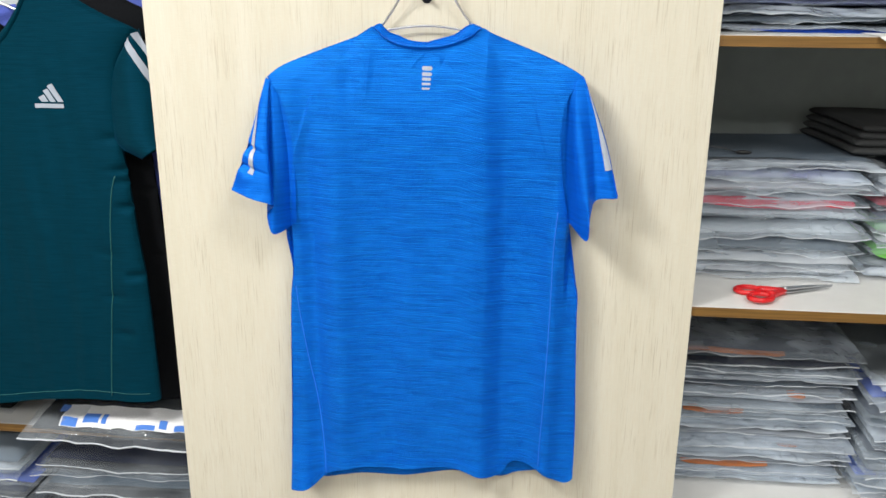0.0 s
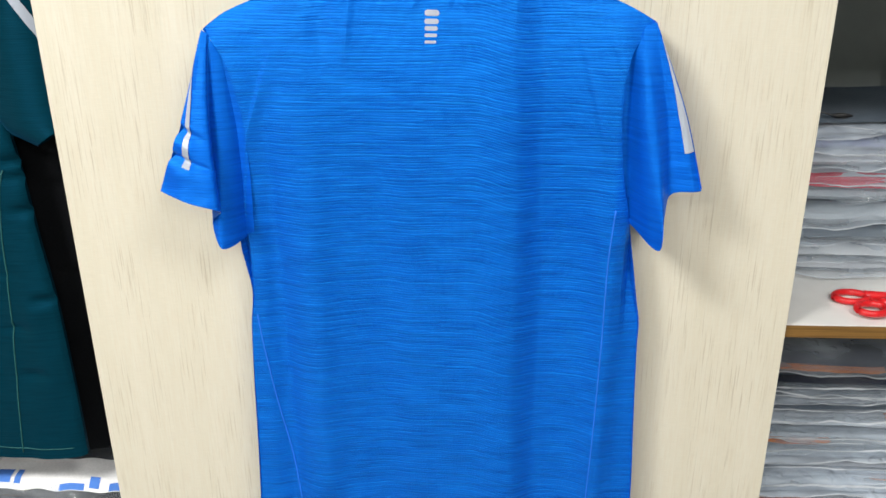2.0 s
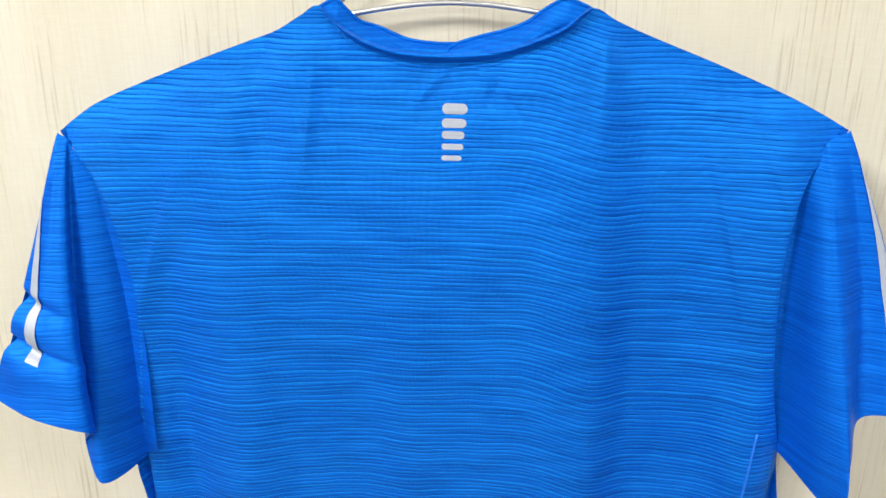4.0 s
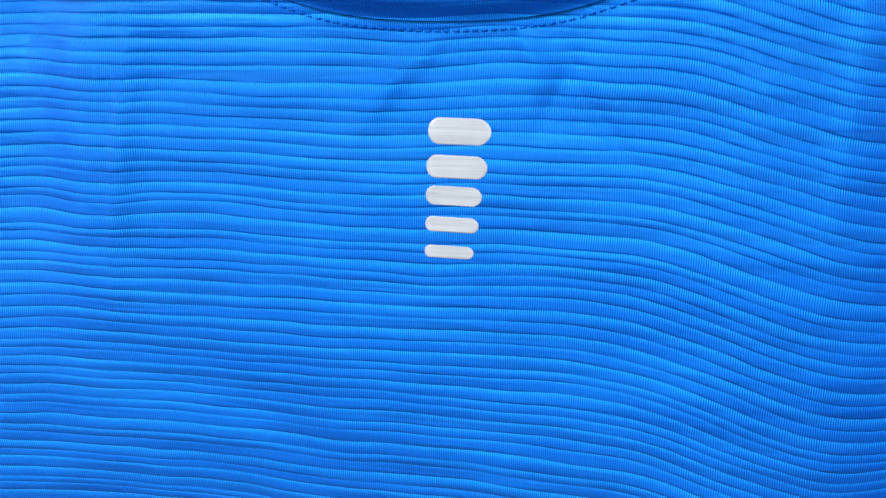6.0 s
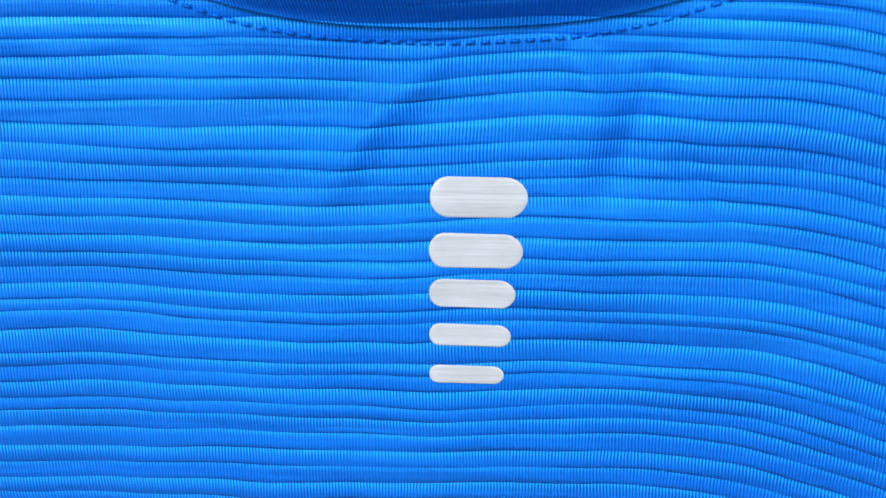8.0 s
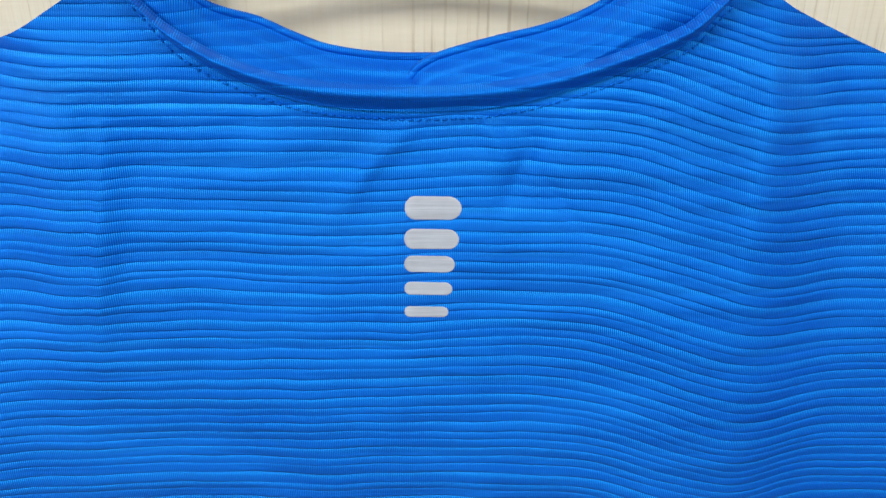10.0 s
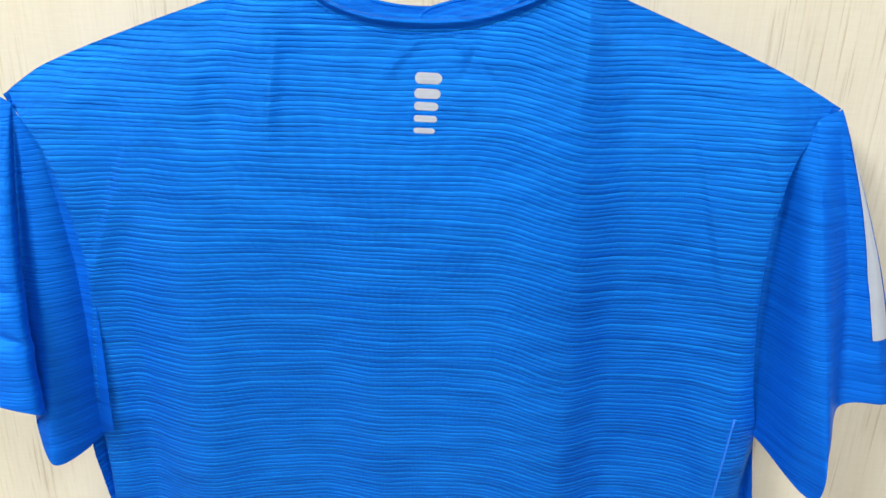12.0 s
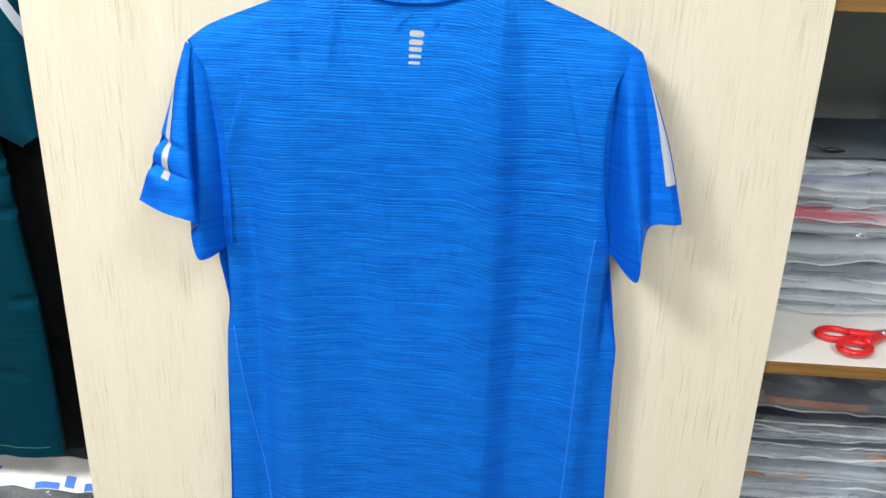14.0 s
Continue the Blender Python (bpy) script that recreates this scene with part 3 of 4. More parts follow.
for keys, depth in ((FRONT_L, -0.014), (FRONT_R, -0.0185)):
    def front_rib(u, v, keys=keys, depth=depth):
        x = keys[0][0] + (keys[-1][0] - keys[0][0]) * u
        outer = ease((abs(x + 0.004) - 0.05) / 0.03)  # meets the back collar at the shoulder
        top = curve(keys, x)
        y = depth - 0.009 * outer - 0.0035 * math.sin(math.pi * min(1, 1.15 * v)) - 0.010 * (1 - v) * (1 - outer)
        y -= 0.0006 * math.sin(v * 26) * (1 - outer)
        return x, y, top - (0.0190 + 0.005 * outer) * (1 - v)
    solid("collar_front", *sheets((front_rib, 110, 18, False), (lambda u, v, f=front_rib: (f(u, 1 - v)[0], f(u, 1 - v)[1] + 0.0022, f(u, 1 - v)[2]), 60, 8, False)), BLUE_RIB, shirt, "blue ribbed front of the collar")
    tube("collar_edge", [Vector(front_rib(u, 1.0)) + Vector((0, 0.0008, -0.0006)) for u in np.linspace(0, 1, 70)], 0.0013, BLUE_RIB, shirt, sides=8)

for u in np.linspace(0.02, 0.98, 68):
    a, b = (curve(YOKE, -0.092 + 0.180 * w) for w in (u, u + 0.0085))
    tube("stitch", [on_back(-0.092 + 0.180 * w, z - 0.0042, 0.0002) for w, z in ((u, a), (u + 0.0085, b))], 0.00035, BLUE_RIB, shirt, sides=5)

# five printed bars below the collar
for left, right, mid, high in ((-0.0095, 0.0080, 1.3994, 0.0072), (-0.0097, 0.0073, 1.3899, 0.0062), (-0.0097, 0.0061, 1.3820, 0.0053), (-0.0097, 0.0054, 1.3741, 0.0042), (-0.0097, 0.0042, 1.3665, 0.0035)):
    ring, r = [], high / 2
    for k in range(32):
        a = 2 * math.pi * k / 32
        side = right - r * 1.05 if math.cos(a) > 0 else left + r * 1.05
        ring.append((side + r * 1.05 * math.cos(a), mid + r * math.sin(a) * (1 - 0.08 * math.cos(a)) - 0.022 * (side - left)))
    verts, faces = [], []
    cx, cz = (left + right) / 2, mid - 0.022 * (right - left) / 2
    for shrink, lift in ((1.0, 0.00006), (0.97, 0.00016), (0.88, 0.00020), (0.55, 0.00020)):
        verts += [on_back(cx + (x - cx) * shrink, cz + (z - cz) * shrink, lift) for x, z in ring]
    for row in range(3):
        for k in range(32):
            a, b = row * 32, row * 32 + 32
            faces.append((a + k, b + k, b + (k + 1) % 32, a + (k + 1) % 32))
    faces.append(tuple(range(96, 128))[::-1])
    solid("printed_bar", verts, faces, BAR, shirt, "silver reflective printed bar")

# ---- the hanger and its peg ----
hanger = thing("wire_hanger", "chrome wire hanger hooked on a black peg", "hanger", at=(-0.005, -0.025, 1.47))
tube("crossbar", [(-0.078 + 0.148 * t, -0.017 + 0.002 * math.sin(math.pi * t), 1.4585 + 0.0085 * math.sin(math.pi * t)) for t in np.linspace(0, 1, 24)], 0.0021, CHROME, hanger)
for side in (-1, 1):
    foot = -0.079 if side < 0 else 0.071
    keys = [(1.455, foot + side * 0.018), (1.470, foot), (1.507, foot - side * 0.026), (1.56, foot - side * 0.048), (1.60, -0.004 + side * 0.004)]
    tube("arm", [(curve(keys, z), -0.013 - 0.017 * min(1, max(0, (z - 1.47) / 0.1)), z) for z in np.linspace(1.455, 1.60, 34)], 0.0021, CHROME, hanger)
    tube("shoulder_bar", [((foot + side * 0.018) + side * 0.15 * t, -0.022 + 0.008 * t, 1.445 - 0.066 * t) for t in np.linspace(0, 1, 12)], 0.0021, CHROME, hanger)
tube("hook", [(-0.004, -0.030 + 0.013 * (1 - math.cos(a)), 1.60 + 0.03 * a / 3.1 + 0.013 * math.sin(a)) for a in np.linspace(0, 3.6, 24)], 0.0021, CHROME, hanger)
peg = thing("wall_peg", "small black peg screwed into the display panel", "peg", at=(-0.006, 0, 1.51))
tube("pin", [(-0.006, 0.001 - 0.022 * t, 1.512 + 0.004 * t) for t in np.linspace(0, 1, 6)], lambda t: 0.0045 + 0.001 * (t > 0.8), PEG, peg)
tube("base", [(-0.006, 0.001, 1.512), (-0.006, -0.003, 1.512)], 0.009, PEG, peg, sides=16)
tube("hanger_pin", [(-0.004, 0.001 - 0.020 * t, 1.622) for t in np.linspace(0, 1, 6)], 0.004, PEG, peg)


# ---- garments hanging at the other bay ----
def hung_shirt(name, label, middle, y, top, hem, half, cloth, tilt=0.0, detail=False):
    """A T-shirt seen from its front, hanging flat; middle and half width in metres."""
    t = thing(name, label, "shirt", "hanging shirts", (middle, y, hem))
    shoulder = top - 0.075

    def width(z):
        return curve([(hem, half * 1.03), (shoulder - 0.50, half * 1.02), (shoulder - 0.38, half * 0.985), (shoulder - 0.26, half * 0.955), (shoulder - 0.205, half * 0.935), (shoulder - 0.10, half * 0.945), (shoulder - 0.05, half * 0.995), (shoulder, half * 1.13)], z)

    def crown(f):
        return curve([(0, shoulder), (0.10, shoulder + 0.024), (0.305, top), (0.36, top - 0.045), (0.424, top - 0.090), (0.5, top - 0.112), (0.576, top - 0.090), (0.64, top - 0.045), (0.695, top), (0.90, shoulder + 0.024), (1, shoulder)], f)

    def front(u, v, sign=-1):
        bottom = hem + 0.012 * math.sin(u * 9 + middle * 5) * 0.5 + tilt * (u - 0.5)
        z = crown(u) + (bottom - crown(u)) * v
        x = middle + (2 * u - 1) * width(z)
        rim = max(0.0, 1 - abs(2 * u - 1) ** 4) ** 0.5
        low = min(1, v * 2)
        # short tucks pulled in along the side seam
        tuck = sum(deep * bell(z, shoulder - down, 0.007) * bell(u, at, 0.035) for down, at, deep in ((0.20, 0.97, 0.006), (0.262, 0.985, 0.009), (0.285, 0.99, 0.008), (0.335, 0.985, 0.008), (0.43, 0.87, 0.004), (0.475, 0.97, 0.007), (0.52, 0.88, 0.006), (0.60, 0.90, 0.006)))
        rim += sign * tuck * 55 * (1 if sign < 0 else 0)
        return x, y + sign * (0.004 + 0.020 * rim) + sign * low * (0.007 * wave(x * 14, z * 2.0, y * 50) + 0.003 * wave(x * 40, z * 6, 2) + 0.006 * max(0.0, u - 0.8) * 5 * wave(x * 30, z * 16, 6)) * rim, z

    solid("body", *sheets((front, 120, 120, False), (lambda u, v: front(u, v, 0.6), 40, 40, True)), cloth, t)
    for side in (-1, 1):
        def sleeve(q, s, sign=-1.0, side=side):
            ox = curve([(0, half * 1.145), (0.5, half * 1.24), (1, half * 1.29)], s)
            ix = curve([(0, half * 1.08), (0.3, half * 0.92), (0.6, half * 0.875), (0.85, half * 0.93), (1, half * 1.085)], s)
            oz = curve([(0, shoulder + 0.002), (0.5, shoulder - 0.095), (1, shoulder - 0.205)], s)
            iz = curve([(0, shoulder - 0.012), (0.3, shoulder - 0.08), (0.6, shoulder - 0.18), (1, shoulder - 0.240)], s)
            x = ox + (ix - ox) * q
            z = oz + (iz - oz) * q
            bulge = max(0.0, math.sin(math.pi * min(1, q + 0.03))) ** 0.6
            return middle + side * x, y + sign * (0.003 + 0.032 * bulge * (0.35 + 0.65 * s)) + 0.004 * wave(x * 30, z * 12, 9) * s, z
        sl = solid("sleeve", *sheets((sleeve, 50, 60, side > 0), (lambda q, s: sleeve(q, s, 0.5), 20, 24, side < 0)), cloth, t)
        if detail and side > 0:
            grid = np.array([sleeve(q, s) for q in np.linspace(0, 1, 60) for s in np.linspace(0, 1, 60)])
            for p0, p1, p2, p3 in (((0.2725, 1.4334), (0.2851, 1.4369), (0.3320, 1.3540), (0.3280, 1.3400)), ((0.2916, 1.4436), (0.3019, 1.4471), (0.3300, 1.3975), (0.3280, 1.3840))):
                def stripe(u, v, p0=p0, p1=p1, p2=p2, p3=p3):
                    x, z = (((p0[n] * (1 - u) + p1[n] * u) * (1 - v) + (p3[n] * (1 - u) + p2[n] * u) * v) for n in (0, 1))
                    near = grid[np.argmin((grid[:, 0] - middle - x) ** 2 + (grid[:, 2] - z) ** 2)]
                    return middle + x, near[1] - 0.0022, z
                solid("stripe", *sheets((stripe, 4, 24, True)), PRINT, sl, "silver reflective sleeve stripe")
    if detail:
        def collar(u, v):
            f = 0.300 + 0.40 * u
            p = Vector(front(f, 0))
            return p + Vector((0, -0.003 * math.sin(math.pi * v) - 0.001, 0.004 - 0.016 * v))
        solid("collar", *sheets((collar, 60, 6, False)), cloth, t, "dark teal ribbed collar")
        def tape(u, v):
            x = -0.125 + 0.25 * u
            return middle + x, y + 0.030 - 0.012 * (x / 0.125) ** 2, top - 0.022 + 0.016 * (x / 0.125) ** 2 - 0.014 * v
        solid("neck_tape", *sheets((tape, 30, 3, False)), CLOTHS["grey"], t, "grey tape inside the neck")
        side_seam = [Vector(front(0.960 - 0.140 * ((v - 0.37) / 0.615) ** 0.7, v)) + Vector((0, -0.0006, 0)) for v in np.linspace(0.37, 0.985, 60)]
        tube("seam", side_seam, 0.0012, TEAL_THREAD, t, "lighter teal flat seam", sides=6)
        tube("stitching", [Vector(front(u, 0.976)) + Vector((0, -0.0003, 0)) for u in np.linspace(0.03, 0.97, 90)], 0.0008, TEAL_THREAD, t, sides=6)
    return t, front


TEAL_AT, TEAL_Y = -0.842, 0.052
hung, teal_front = hung_shirt("hanging_t_shirt", "dark teal sports T-shirt with silver sleeve stripes hanging by the panel", TEAL_AT, TEAL_Y, 1.525, 0.690, 0.262, TEAL, 0.03, True)


def on_teal(x, z, lift=0.0012):
    u = 0.5 + (x - TEAL_AT) / 0.50
    best = min((Vector(teal_front(u, v)) for v in np.linspace(0.05, 0.6, 80)), key=lambda p: abs(p.z - z))
    return Vector((x, best.y - lift, z))


# chest print: three slanting bars over a plain bar
for k, (x, tall) in enumerate(((-0.7360, 0.013), (-0.7215, 0.024), (-0.7070, 0.034))):
    ring = [(x, 1.3190), (x + 0.0105, 1.3190), (x + 0.0105 - tall * 0.50 - 0.001, 1.3190 + tall), (x - tall * 0.52, 1.3190 + tall * 0.86)]
    if k == 0:
        ring = [(x - 0.003, 1.3190), (x + 0.0105, 1.3190), (x + 0.003, 1.3190 + tall), (x - 0.008, 1.3190 + tall * 0.62)]
    solid("printed_bar", [on_teal(a + 0.006, b) for a, b in ring] + [on_teal(a + 0.006, b, 0.0004) for a, b in ring], [(0, 1, 2, 3), (4, 7, 6, 5), (0, 4, 5, 1), (1, 5, 6, 2), (2, 6, 7, 3), (3, 7, 4, 0)], PRINT, hung, "silver reflective chest print", False)
solid("printed_bar", *sheets((lambda u, v: on_teal(-0.7460 + 0.055 * u, 1.3075 + 0.0080 * v), 16, 2, False)), PRINT, hung, "silver reflective chest print")

hung_shirt("hanging_shirt", "black T-shirt hanging behind the teal one", -0.818, 0.120, 1.545, 0.668, 0.258, BLACK, 0.02)
hung_shirt("hanging_shirt", "periwinkle blue T-shirt hanging behind the others", -0.800, 0.185, 1.560, 0.700, 0.262, PERI)
hung_shirt("hanging_shirt", "navy blue T-shirt hanging behind the teal one", -0.860, 0.250, 1.550, 0.72, 0.27, NAVY)
rail = thing("clothes_rail", "chrome clothes rail with the hangers of the other shirts", "rail", at=(-1.2, 0.15, 1.62))
tube("bar", [(LEFT + 0.015 - 1.45 * t, 0.15, 1.645) for t in np.linspace(0, 1, 8)], 0.011, CHROME, rail, sides=14)
for mx, my, top in ((TEAL_AT, TEAL_Y + 0.008, 1.490), (-0.818, 0.120, 1.500), (-0.800, 0.185, 1.515), (-0.860, 0.250, 1.510)):
    tube("hanger", [(mx - 0.19, my, top - 0.055), (mx - 0.06, my, top - 0.005), (mx, my, top + 0.02), (mx + 0.06, my, top - 0.005), (mx + 0.19, my, top - 0.055)], 0.0025, CHROME, rail)
    tube("hook", [(mx, my, top + 0.02), (mx, my * 0.5 + 0.07, 1.62), (mx, 0.15, 1.659), (mx, 0.166, 1.645)], 0.002, CHROME, rail)


# ---- bagged garments ----
def bag(at, w, d, h, cloth, seed, label, group, lip=0.018, film=FILM, accent=None, sag=0.0, turn=0.0, plump=False):
    """A folded garment in a polythene bag, lying flat; at is the front lower left corner."""
    rnd = random.Random(seed)
    x0, y0, z0 = at
    b = thing("bagged_garment", label, "packet", group, (x0 + w / 2, y0 + d / 2, z0))
    ph = rnd.random() * 50
    lean = rnd.uniform(-0.5, 0.5) * h * (0.4 if plump else 0.7)

    def shape(inset, height, up, rough):
        def f(u, v):
            x, y = x0 + inset + (w - 2 * inset) * u, y0 + inset + (d - inset) * v
            ex, ey = min(u, 1 - u), min(v, 1 - v)
            full = min(1, ex * 12) ** 0.5 * (min(1, ey * 30) ** 0.3 if plump else min(1, ey * 9) ** 0.4)
            z = z0 + h * 0.47 + up * height * 0.5 * full
            z += rough * (0.5 + 0.5 * (up > 0)) * wave(x * 16 + ph, y * 16, seed * 1.3)
            z += 0.006 * wave(x * 6 + ph, y * 5, 7.7) * (1 if up > 0 else 0.5) - sag * (1 - v) ** 3 + lean * (u - 0.5)
            return x + turn * (y - y0), y + rough * wave(x * 22, z * 30, ph), max(z, z0 + 0.0008 - sag)
        return f

    solid("garment", *sheets((shape(0.014, h * 0.82, 1, min(0.003, h * 0.1)), 26, 10, False), (shape(0.014, h * 0.86, -1, 0.001), 26, 10, True)), cloth, b)
    if accent:
        ga, gb = accent[1], accent[2]
        top = shape(0.010, h * 0.80, 1, min(0.003, h * 0.1))
        def strip(u, v):
            p = Vector(top(ga + (gb - ga) * u, 0.05 * v))
            body = math.sin(math.pi * u) ** 0.5
            return p + Vector((0, -0.004 + 0.002 * v, -h * (0.22 + 0.12 * u) - h * 0.34 * (1 - v) * body + 0.003 * wave(p.x * 25, seed, 5)))
        solid("garment_fold", *sheets((strip, 20, 3, False)), accent[0], b)

    def flap(u, v):
        x = x0 + w * u
        p = Vector(shape(0.0, h, 1, min(0.006, h * 0.2))(u, 0.0))
        hang = 0.0075 * wave(x * 15 + ph, seed, 0.3) + 0.0025 * wave(x * 60 + ph, seed, 1.3)
        return x + 0.004 * wave(u * 6, seed, 2), p.y - lip * v * (0.85 + 0.4 * wave(x * 9 + ph, 4, seed)), max(p.z + hang * v - 0.25 * lip * v * v, z0 + 0.0012 - sag * 1.4)

    if lip > 0.011:
        def seal(u, v):
            p = Vector(flap(u, 0.86 + 0.15 * v))
            return p + Vector((0, -0.0004, 0.0006))
        solid("seal", *sheets((seal, 60, 2, True)), SEAL, b, "white heat-sealed edge")
    solid("bag", *sheets((shape(0.0, h, 1, min(0.006, h * 0.2)), 44, 16, False), (shape(0.0, h, -1, 0.002), 30, 8, True), (flap, 60, 4, True)), film, b, "crinkled clear polythene bag")
    return b


def pile(x0, w, y0, d, z0, bags, seed, group, where, jitter=0.008, plump=False):
    """A pile of bagged garments from the shelf up: (cloth, thickness, film, accent)."""
    rnd = random.Random(seed)
    z = z0 + 0.0006
    for k, (cloth, h, film, accent) in enumerate(bags):
        acc = (CLOTHS[accent[0]], accent[1], accent[2]) if accent else None
        words = f"folded {cloth} garment in {'milky' if film is MILKY else 'clear'} polythene {where}"
        if accent:
            words = f"{cloth} garment with {accent[0]} trim in polythene {where}"
        bag((x0 + rnd.uniform(-jitter, jitter), y0 + rnd.uniform(-jitter, jitter), z), w + rnd.uniform(-jitter, jitter), d, h, CLOTHS[cloth], seed * 100 + k, words, group,
            lip=rnd.choice([0.003, 0.004, 0.012, 0.016] if plump else [0.006, 0.013, 0.018, 0.026]), film=film, accent=acc, plump=plump, turn=rnd.uniform(-0.02, 0.02))
        z += h * 0.93
    return z


# middle bay: thick packets
z_mid = pile(0.475, 0.365, 0.175, 0.29, MID, [
    ("white", 0.026, MILKY, None), ("white", 0.024, FILM, None), ("slate", 0.030, FILM, None), ("grey", 0.044, FILM, None),
    ("grey", 0.032, FILM, None), ("pale", 0.026, FILM, ("red", 0.13, 0.97)), ("white", 0.030, FILM, None), ("lavender", 0.024, MILKY, None),
    ("pale", 0.018, MILKY, None), ("slate", 0.010, CLEAR, None)], 3, "packets in the middle bay", "on the middle shelf", 0.008, True)
pile(0.852, 0.34, 0.19, 0.28, MID, [
    ("white", 0.024, MILKY, None), ("black", 0.022, FILM, None), ("green", 0.026, FILM, ("green", 0.0, 0.4)), ("white", 0.024, MILKY, None), ("green", 0.026, FILM, None),
    ("slate", 0.026, FILM, None), ("red", 0.024, FILM, None), ("white", 0.030, MILKY, None), ("grey", 0.026, MILKY, None)], 4, "packets in the middle bay", "on the middle shelf", 0.008, True)
# lower bay: many thin packets
rnd = random.Random(11)
thin = []
for k in range(23):
    accent = {3: ("orange", 0.12, 0.62), 6: ("orange", 0.68, 0.80), 12: ("orange", 0.10, 0.45), 15: ("orange", 0.68, 0.78), 22: ("orange", 0.05, 0.6)}.get(k)
    # top five: darker cloth colours stand in for shade under the middle shelf
    thin.append(((rnd.choice(["grey", "grey", "slate", "pale", "slate", "pale"]) if k < 18 else rnd.choice(["slate", "grey", "slate", "navy"])), rnd.uniform(0.0125, 0.017), rnd.choice([CLEAR, FILM, MILKY]), accent))
pile(0.475, 0.372, 0.145, 0.30, LOW, thin, 5, "packets in the lower bay", "on the lower shelf", 0.010)
pile(0.872, 0.34, 0.105, 0.30, LOW, [(rnd.choice(["navy", "slate", "blue", "navy", "black"]), rnd.uniform(0.018, 0.026), rnd.choice([FILM, FILM, MILKY]), None) for _ in range(14)], 6, "packets in the lower bay", "on the lower shelf", 0.016)
# top shelf
pile(0.485, 0.42, 0.085, 0.30, TOP, [("white", 0.012, MILKY, ("blue", 0.15, 0.95))] + [(rnd.choice(["blue", "slate", "white", "lavender", "navy"]), rnd.uniform(0.014, 0.020), rnd.choice([FILM, MILKY]), None) for _ in range(9)], 7, "packets on the top shelf", "on the top shelf", 0.012)
pile(0.92, 0.40, 0.085, 0.30, TOP, [(rnd.choice(["blue", "slate", "white", "navy"]), rnd.uniform(0.014, 0.020), rnd.choice([FILM, MILKY]), None) for _ in range(9)], 8, "packets on the top shelf", "on the top shelf", 0.012)
# left bay
left_bag = bag((-0.895, 0.050, LEFT_SHELF + 0.001), 0.385, 0.30, 0.050, CLOTHS["black"], 41, "white and blue garment in clear polythene on the shelf edge", "packets in the left bay", 0.026, HAZY, sag=0.014)


def print_fold(u0, u1, v0, v1, lift):
    """A fold of the garment under the film of the packet at the shelf edge."""
    def f(u, v):
        x = -0.945 + 0.43 * (u0 + (u1 - u0) * u)
        y = 0.052 + 0.30 * (v0 + (v1 - v0) * v) + 0.004 * wave(x * 20, 3, v0)
        fall = max(0.0, 1 - (y - 0.05) / 0.30) ** 3
        return x, y, LEFT_SHELF + 0.001 + 0.043 * min(1, (y - 0.046) / 0.03) ** 0.5 - 0.014 * fall + lift + 0.0035 * wave(x * 30, y * 30, 2)
    return f


solid("garment_fold", *sheets((print_fold(0.30, 0.97, 0.03, 0.24, 0.007), 40, 12, False)), CLOTHS["white"], left_bag, "white cloth under the film")
for u0, u1, v0, v1 in ((0.31, 0.39, 0.03, 0.08), (0.42, 0.50, 0.05, 0.13), (0.515, 0.54, 0.05, 0.13), (0.70, 0.80, 0.03, 0.055), (0.82, 0.86, 0.04, 0.09), (0.90, 0.99, 0.03, 0.06), (0.93, 0.99, 0.16, 0.20), (0.27, 0.31, 0.14, 0.22)):
    solid("print_patch", *sheets((print_fold(u0, u1, v0, v1, 0.0085), 12, 6, False)), CLOTHS["print"], left_bag, "blue print patch")
pile(-1.40, 0.445, 0.13, 0.30, LEFT_SHELF, [("black", 0.035, CLEAR, None), ("black", 0.035, CLEAR, None)], 9, "packets in the left bay", "on the shelf")
pile(-0.935, 0.41, 0.135, 0.30, LEFT_LOW, [(c, 0.034, f, None) for c, f in zip(["grey", "navy", "black", "navy", "black", "navy", "black", "slate", "black", "navy"], [HAZY, CLEAR, HAZY, FILM, CLEAR, HAZY, CLEAR, HAZY, HAZY, CLEAR])], 10, "packets in the left bay", "on the low shelf", 0.015)
pile(-1.37, 0.41, 0.125, 0.30, LEFT_LOW, [(c, 0.034, f, None) for c, f in zip(["grey", "navy", "black", "navy", "slate", "black", "navy", "blue", "grey", "slate"], [HAZY, CLEAR, HAZY, HAZY, FILM, CLEAR, HAZY, HAZY, FILM, HAZY])], 12, "packets in the left bay", "on the low shelf", 0.015)

# black folded garments lying on the pile
for k in range(4):
    def cloth_top(u, v, k=k, up=1):
        u, v = (w - 0.95 * math.sin(2 * math.pi * w) / (2 * math.pi) for w in (u, v))
        x, y = 0.800 + 0.36 * u + 0.006 * k - 0.03 * v, 0.215 + 0.24 * v + 0.004 * k
        full = math.sqrt(1 - (1 - min(1, min(u, 1 - u) * 28)) ** 2) * math.sqrt(1 - (1 - min(1, min(v, 1 - v) * 22)) ** 2)
        return x, y, z_mid + 0.002 + 0.0145 * (k + 0.5) + up * 0.0072 * full + 0.004 * wave(x * 10, y * 12, k)
    solid_ob = solid("folded_garment", *sheets((cloth_top, 48, 24, False), (lambda u, v, f=cloth_top: f(u, v, up=-1), 48, 24, True)), CHARCOAL)
    tagged(solid_ob, "black folded garment lying on the packets", "garment", "black folded garments")

# string tag on the pile
tag = thing("hang_tag", "black string with a small plastic tag on the packets", "tag", at=(0.56, 0.24, z_mid))
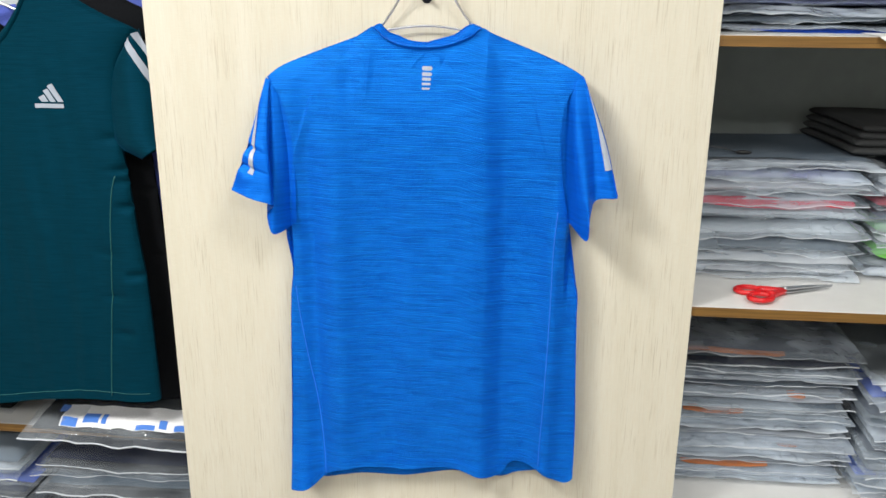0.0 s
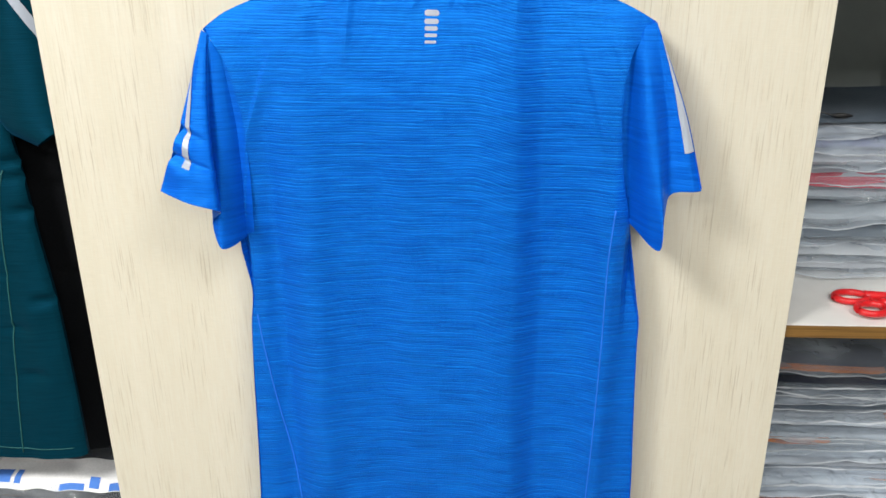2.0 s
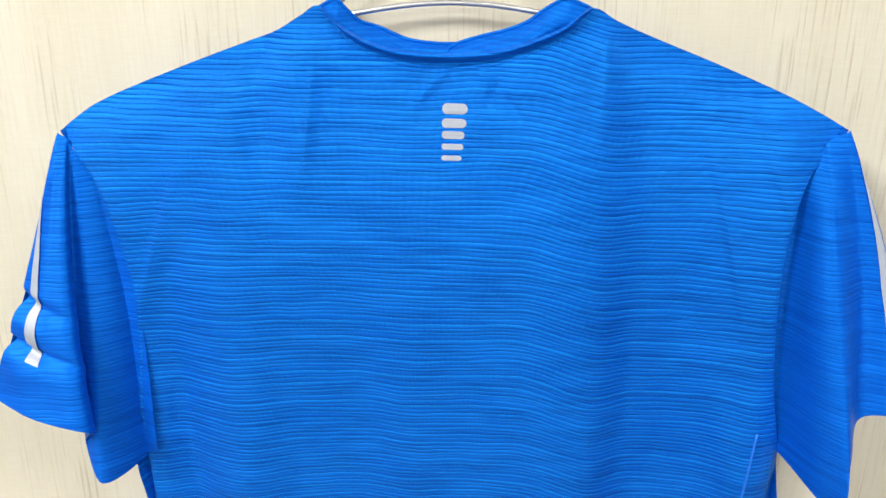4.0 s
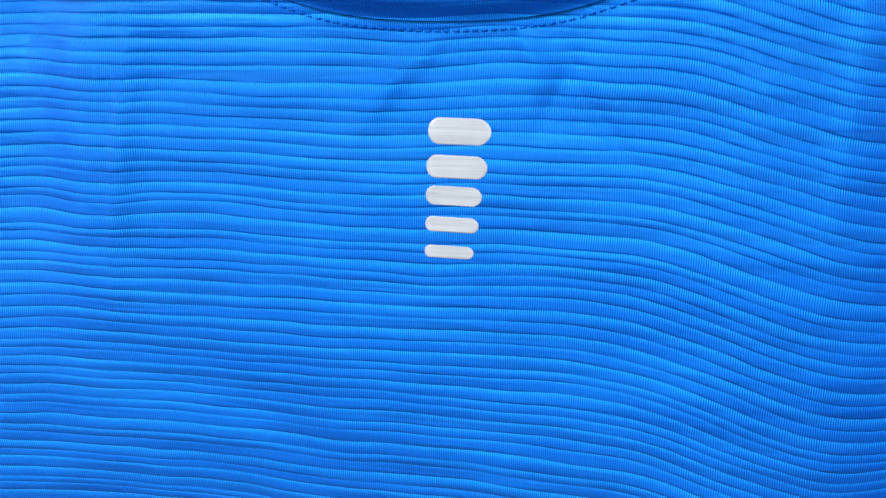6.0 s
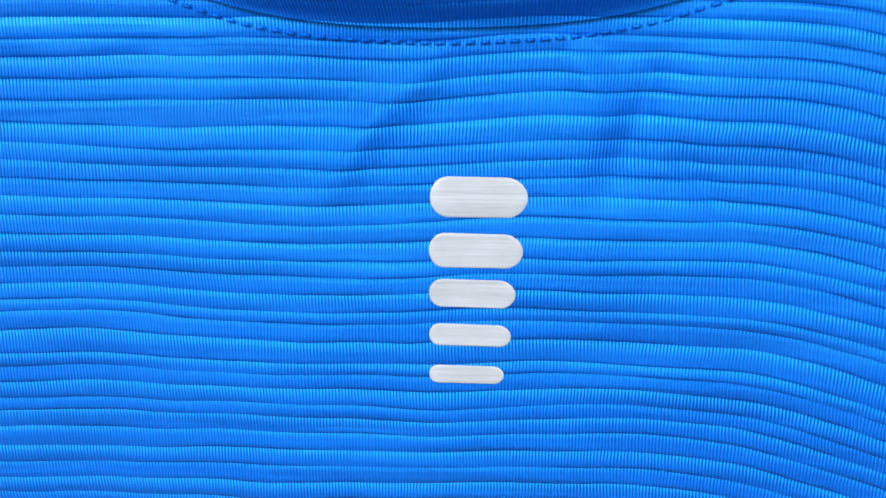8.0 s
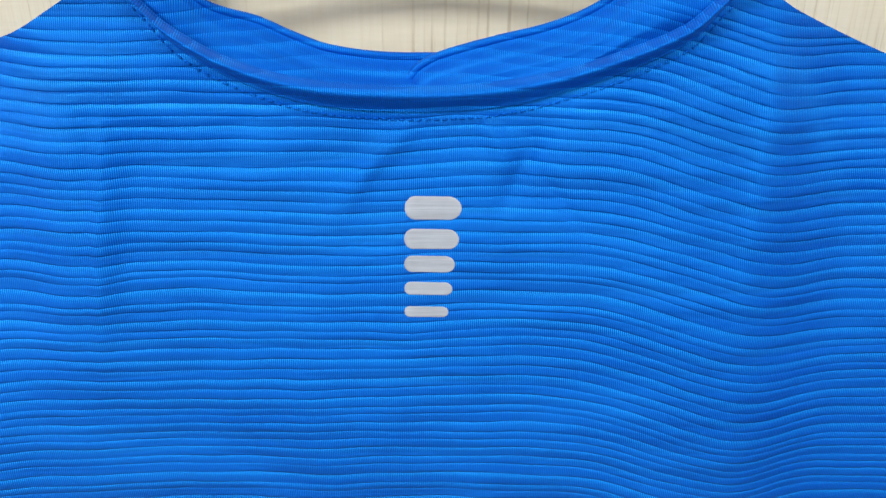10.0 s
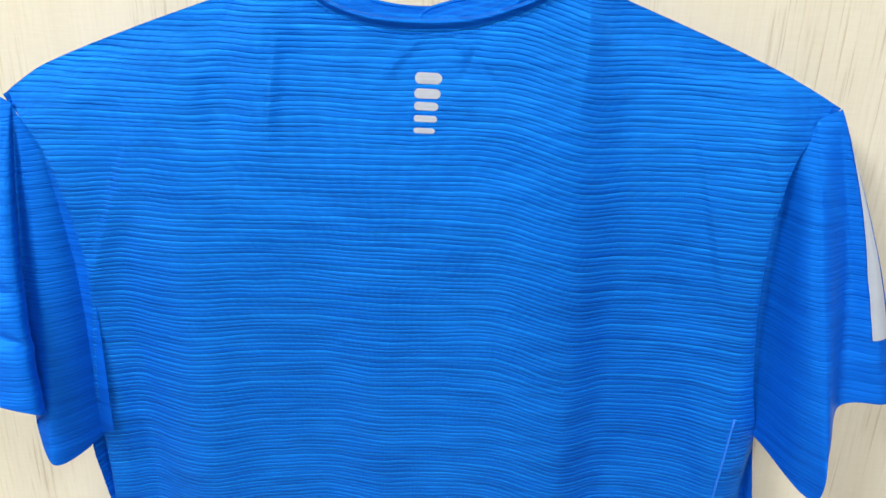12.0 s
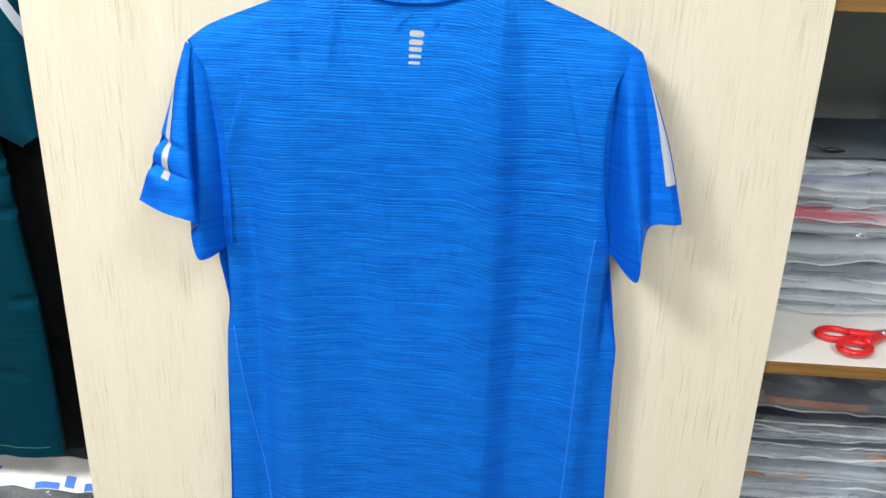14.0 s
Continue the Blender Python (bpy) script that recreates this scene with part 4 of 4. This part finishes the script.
tube("string", [(0.49 + 0.09 * t, 0.20 + 0.012 * math.sin(3 * t), z_mid + 0.004 + 0.008 * math.sin(math.pi * t)) for t in np.linspace(0, 1, 20)], 0.0012, PEG, tag, sides=6)
tube("tag", [(0.578 + 0.03 * t, 0.206 - 0.003 * t, z_mid + 0.004) for t in np.linspace(0, 1, 12)], lambda t: 0.001 + 0.0035 * math.sin(math.pi * min(1, t * 0.9 + 0.1)), PEG, tag)

# loose white paper over the shelf edge
def paper(u, v):
    x = 0.735 + 0.11 * u
    drop = max(0.0, v - 0.6) / 0.4
    return x, 0.095 - 0.098 * min(1, v / 0.6) - 0.002 * drop, TOP + 0.0011 - drop * 0.024 * max(0.0, 1 - abs(u - 0.35) * 2.6)
ob = solid("paper_sheet", *sheets((paper, 30, 20, False)), PAPER)
ob.modifiers.new("thickness", "SOLIDIFY").thickness = 0.0004
tagged(ob, "white paper sheet with a corner over the shelf edge", "paper")

# ---- scissors ----
scissors = thing("scissors", "steel scissors with red plastic handles on the middle shelf", "scissors", at=(0.62, 0.09, MID))
PIVOT = Vector((0.671, 0.092, MID + 0.006))
for (hx, hy, ha, hb, turn), lift, tip in (((0.603, 0.091, 0.024, 0.017, 0.10), 0.004, (0.7695, 0.129)), ((0.614, 0.043, 0.022, 0.017, 0.30), 0.008, (0.7695, 0.125))):
    z = MID + lift + 0.002
    ring = []
    for a in np.linspace(0, 2 * math.pi, 33)[:-1]:
        px, py = ha * math.cos(a), hb * math.sin(a)
        ring.append((hx + px * math.cos(turn) - py * math.sin(turn), hy + px * math.sin(turn) + py * math.cos(turn), z))
    tube("handle", ring, 0.0050, RED, scissors, "red plastic finger loop", closed=True)
    start = Vector((hx + ha * 0.85, hy + (0.004 if lift < 0.005 else 0.014), z))
    tube("shank", [start.lerp(PIVOT, t) for t in np.linspace(0, 1, 8)], lambda t: 0.0085 - 0.002 * t, RED, scissors, "red plastic shank")
    end = Vector((*tip, z))
    way = (end - PIVOT).normalized()
    across = Vector((-way.y, way.x, 0)) * (1 if lift < 0.005 else -1)
    prof = []
    for t in np.linspace(-0.12, 1, 14):
        half = 0.0095 * (1 - max(0, t) ** 1.8) + 0.0004
        m = PIVOT.lerp(end, t)
        m.z = z
        prof += [m + across * half * 0.55, m - across * half, m - across * half + Vector((0, 0, 0.0016)), m + across * half * 0.55 + Vector((0, 0, 0.0024))]
    faces = []
    for k in range(13):
        for j in range(4):
            faces.append((k * 4 + j, k * 4 + (j + 1) % 4, k * 4 + 4 + (j + 1) % 4, k * 4 + 4 + j))
    faces += [(3, 2, 1, 0), (52, 53, 54, 55)]
    solid("blade", prof, faces, STEEL, scissors, smooth=False)
tube("screw", [PIVOT + Vector((0, 0, 0.003)), PIVOT + Vector((0, 0, 0.0085))], 0.0038, STEEL, scissors, sides=14)
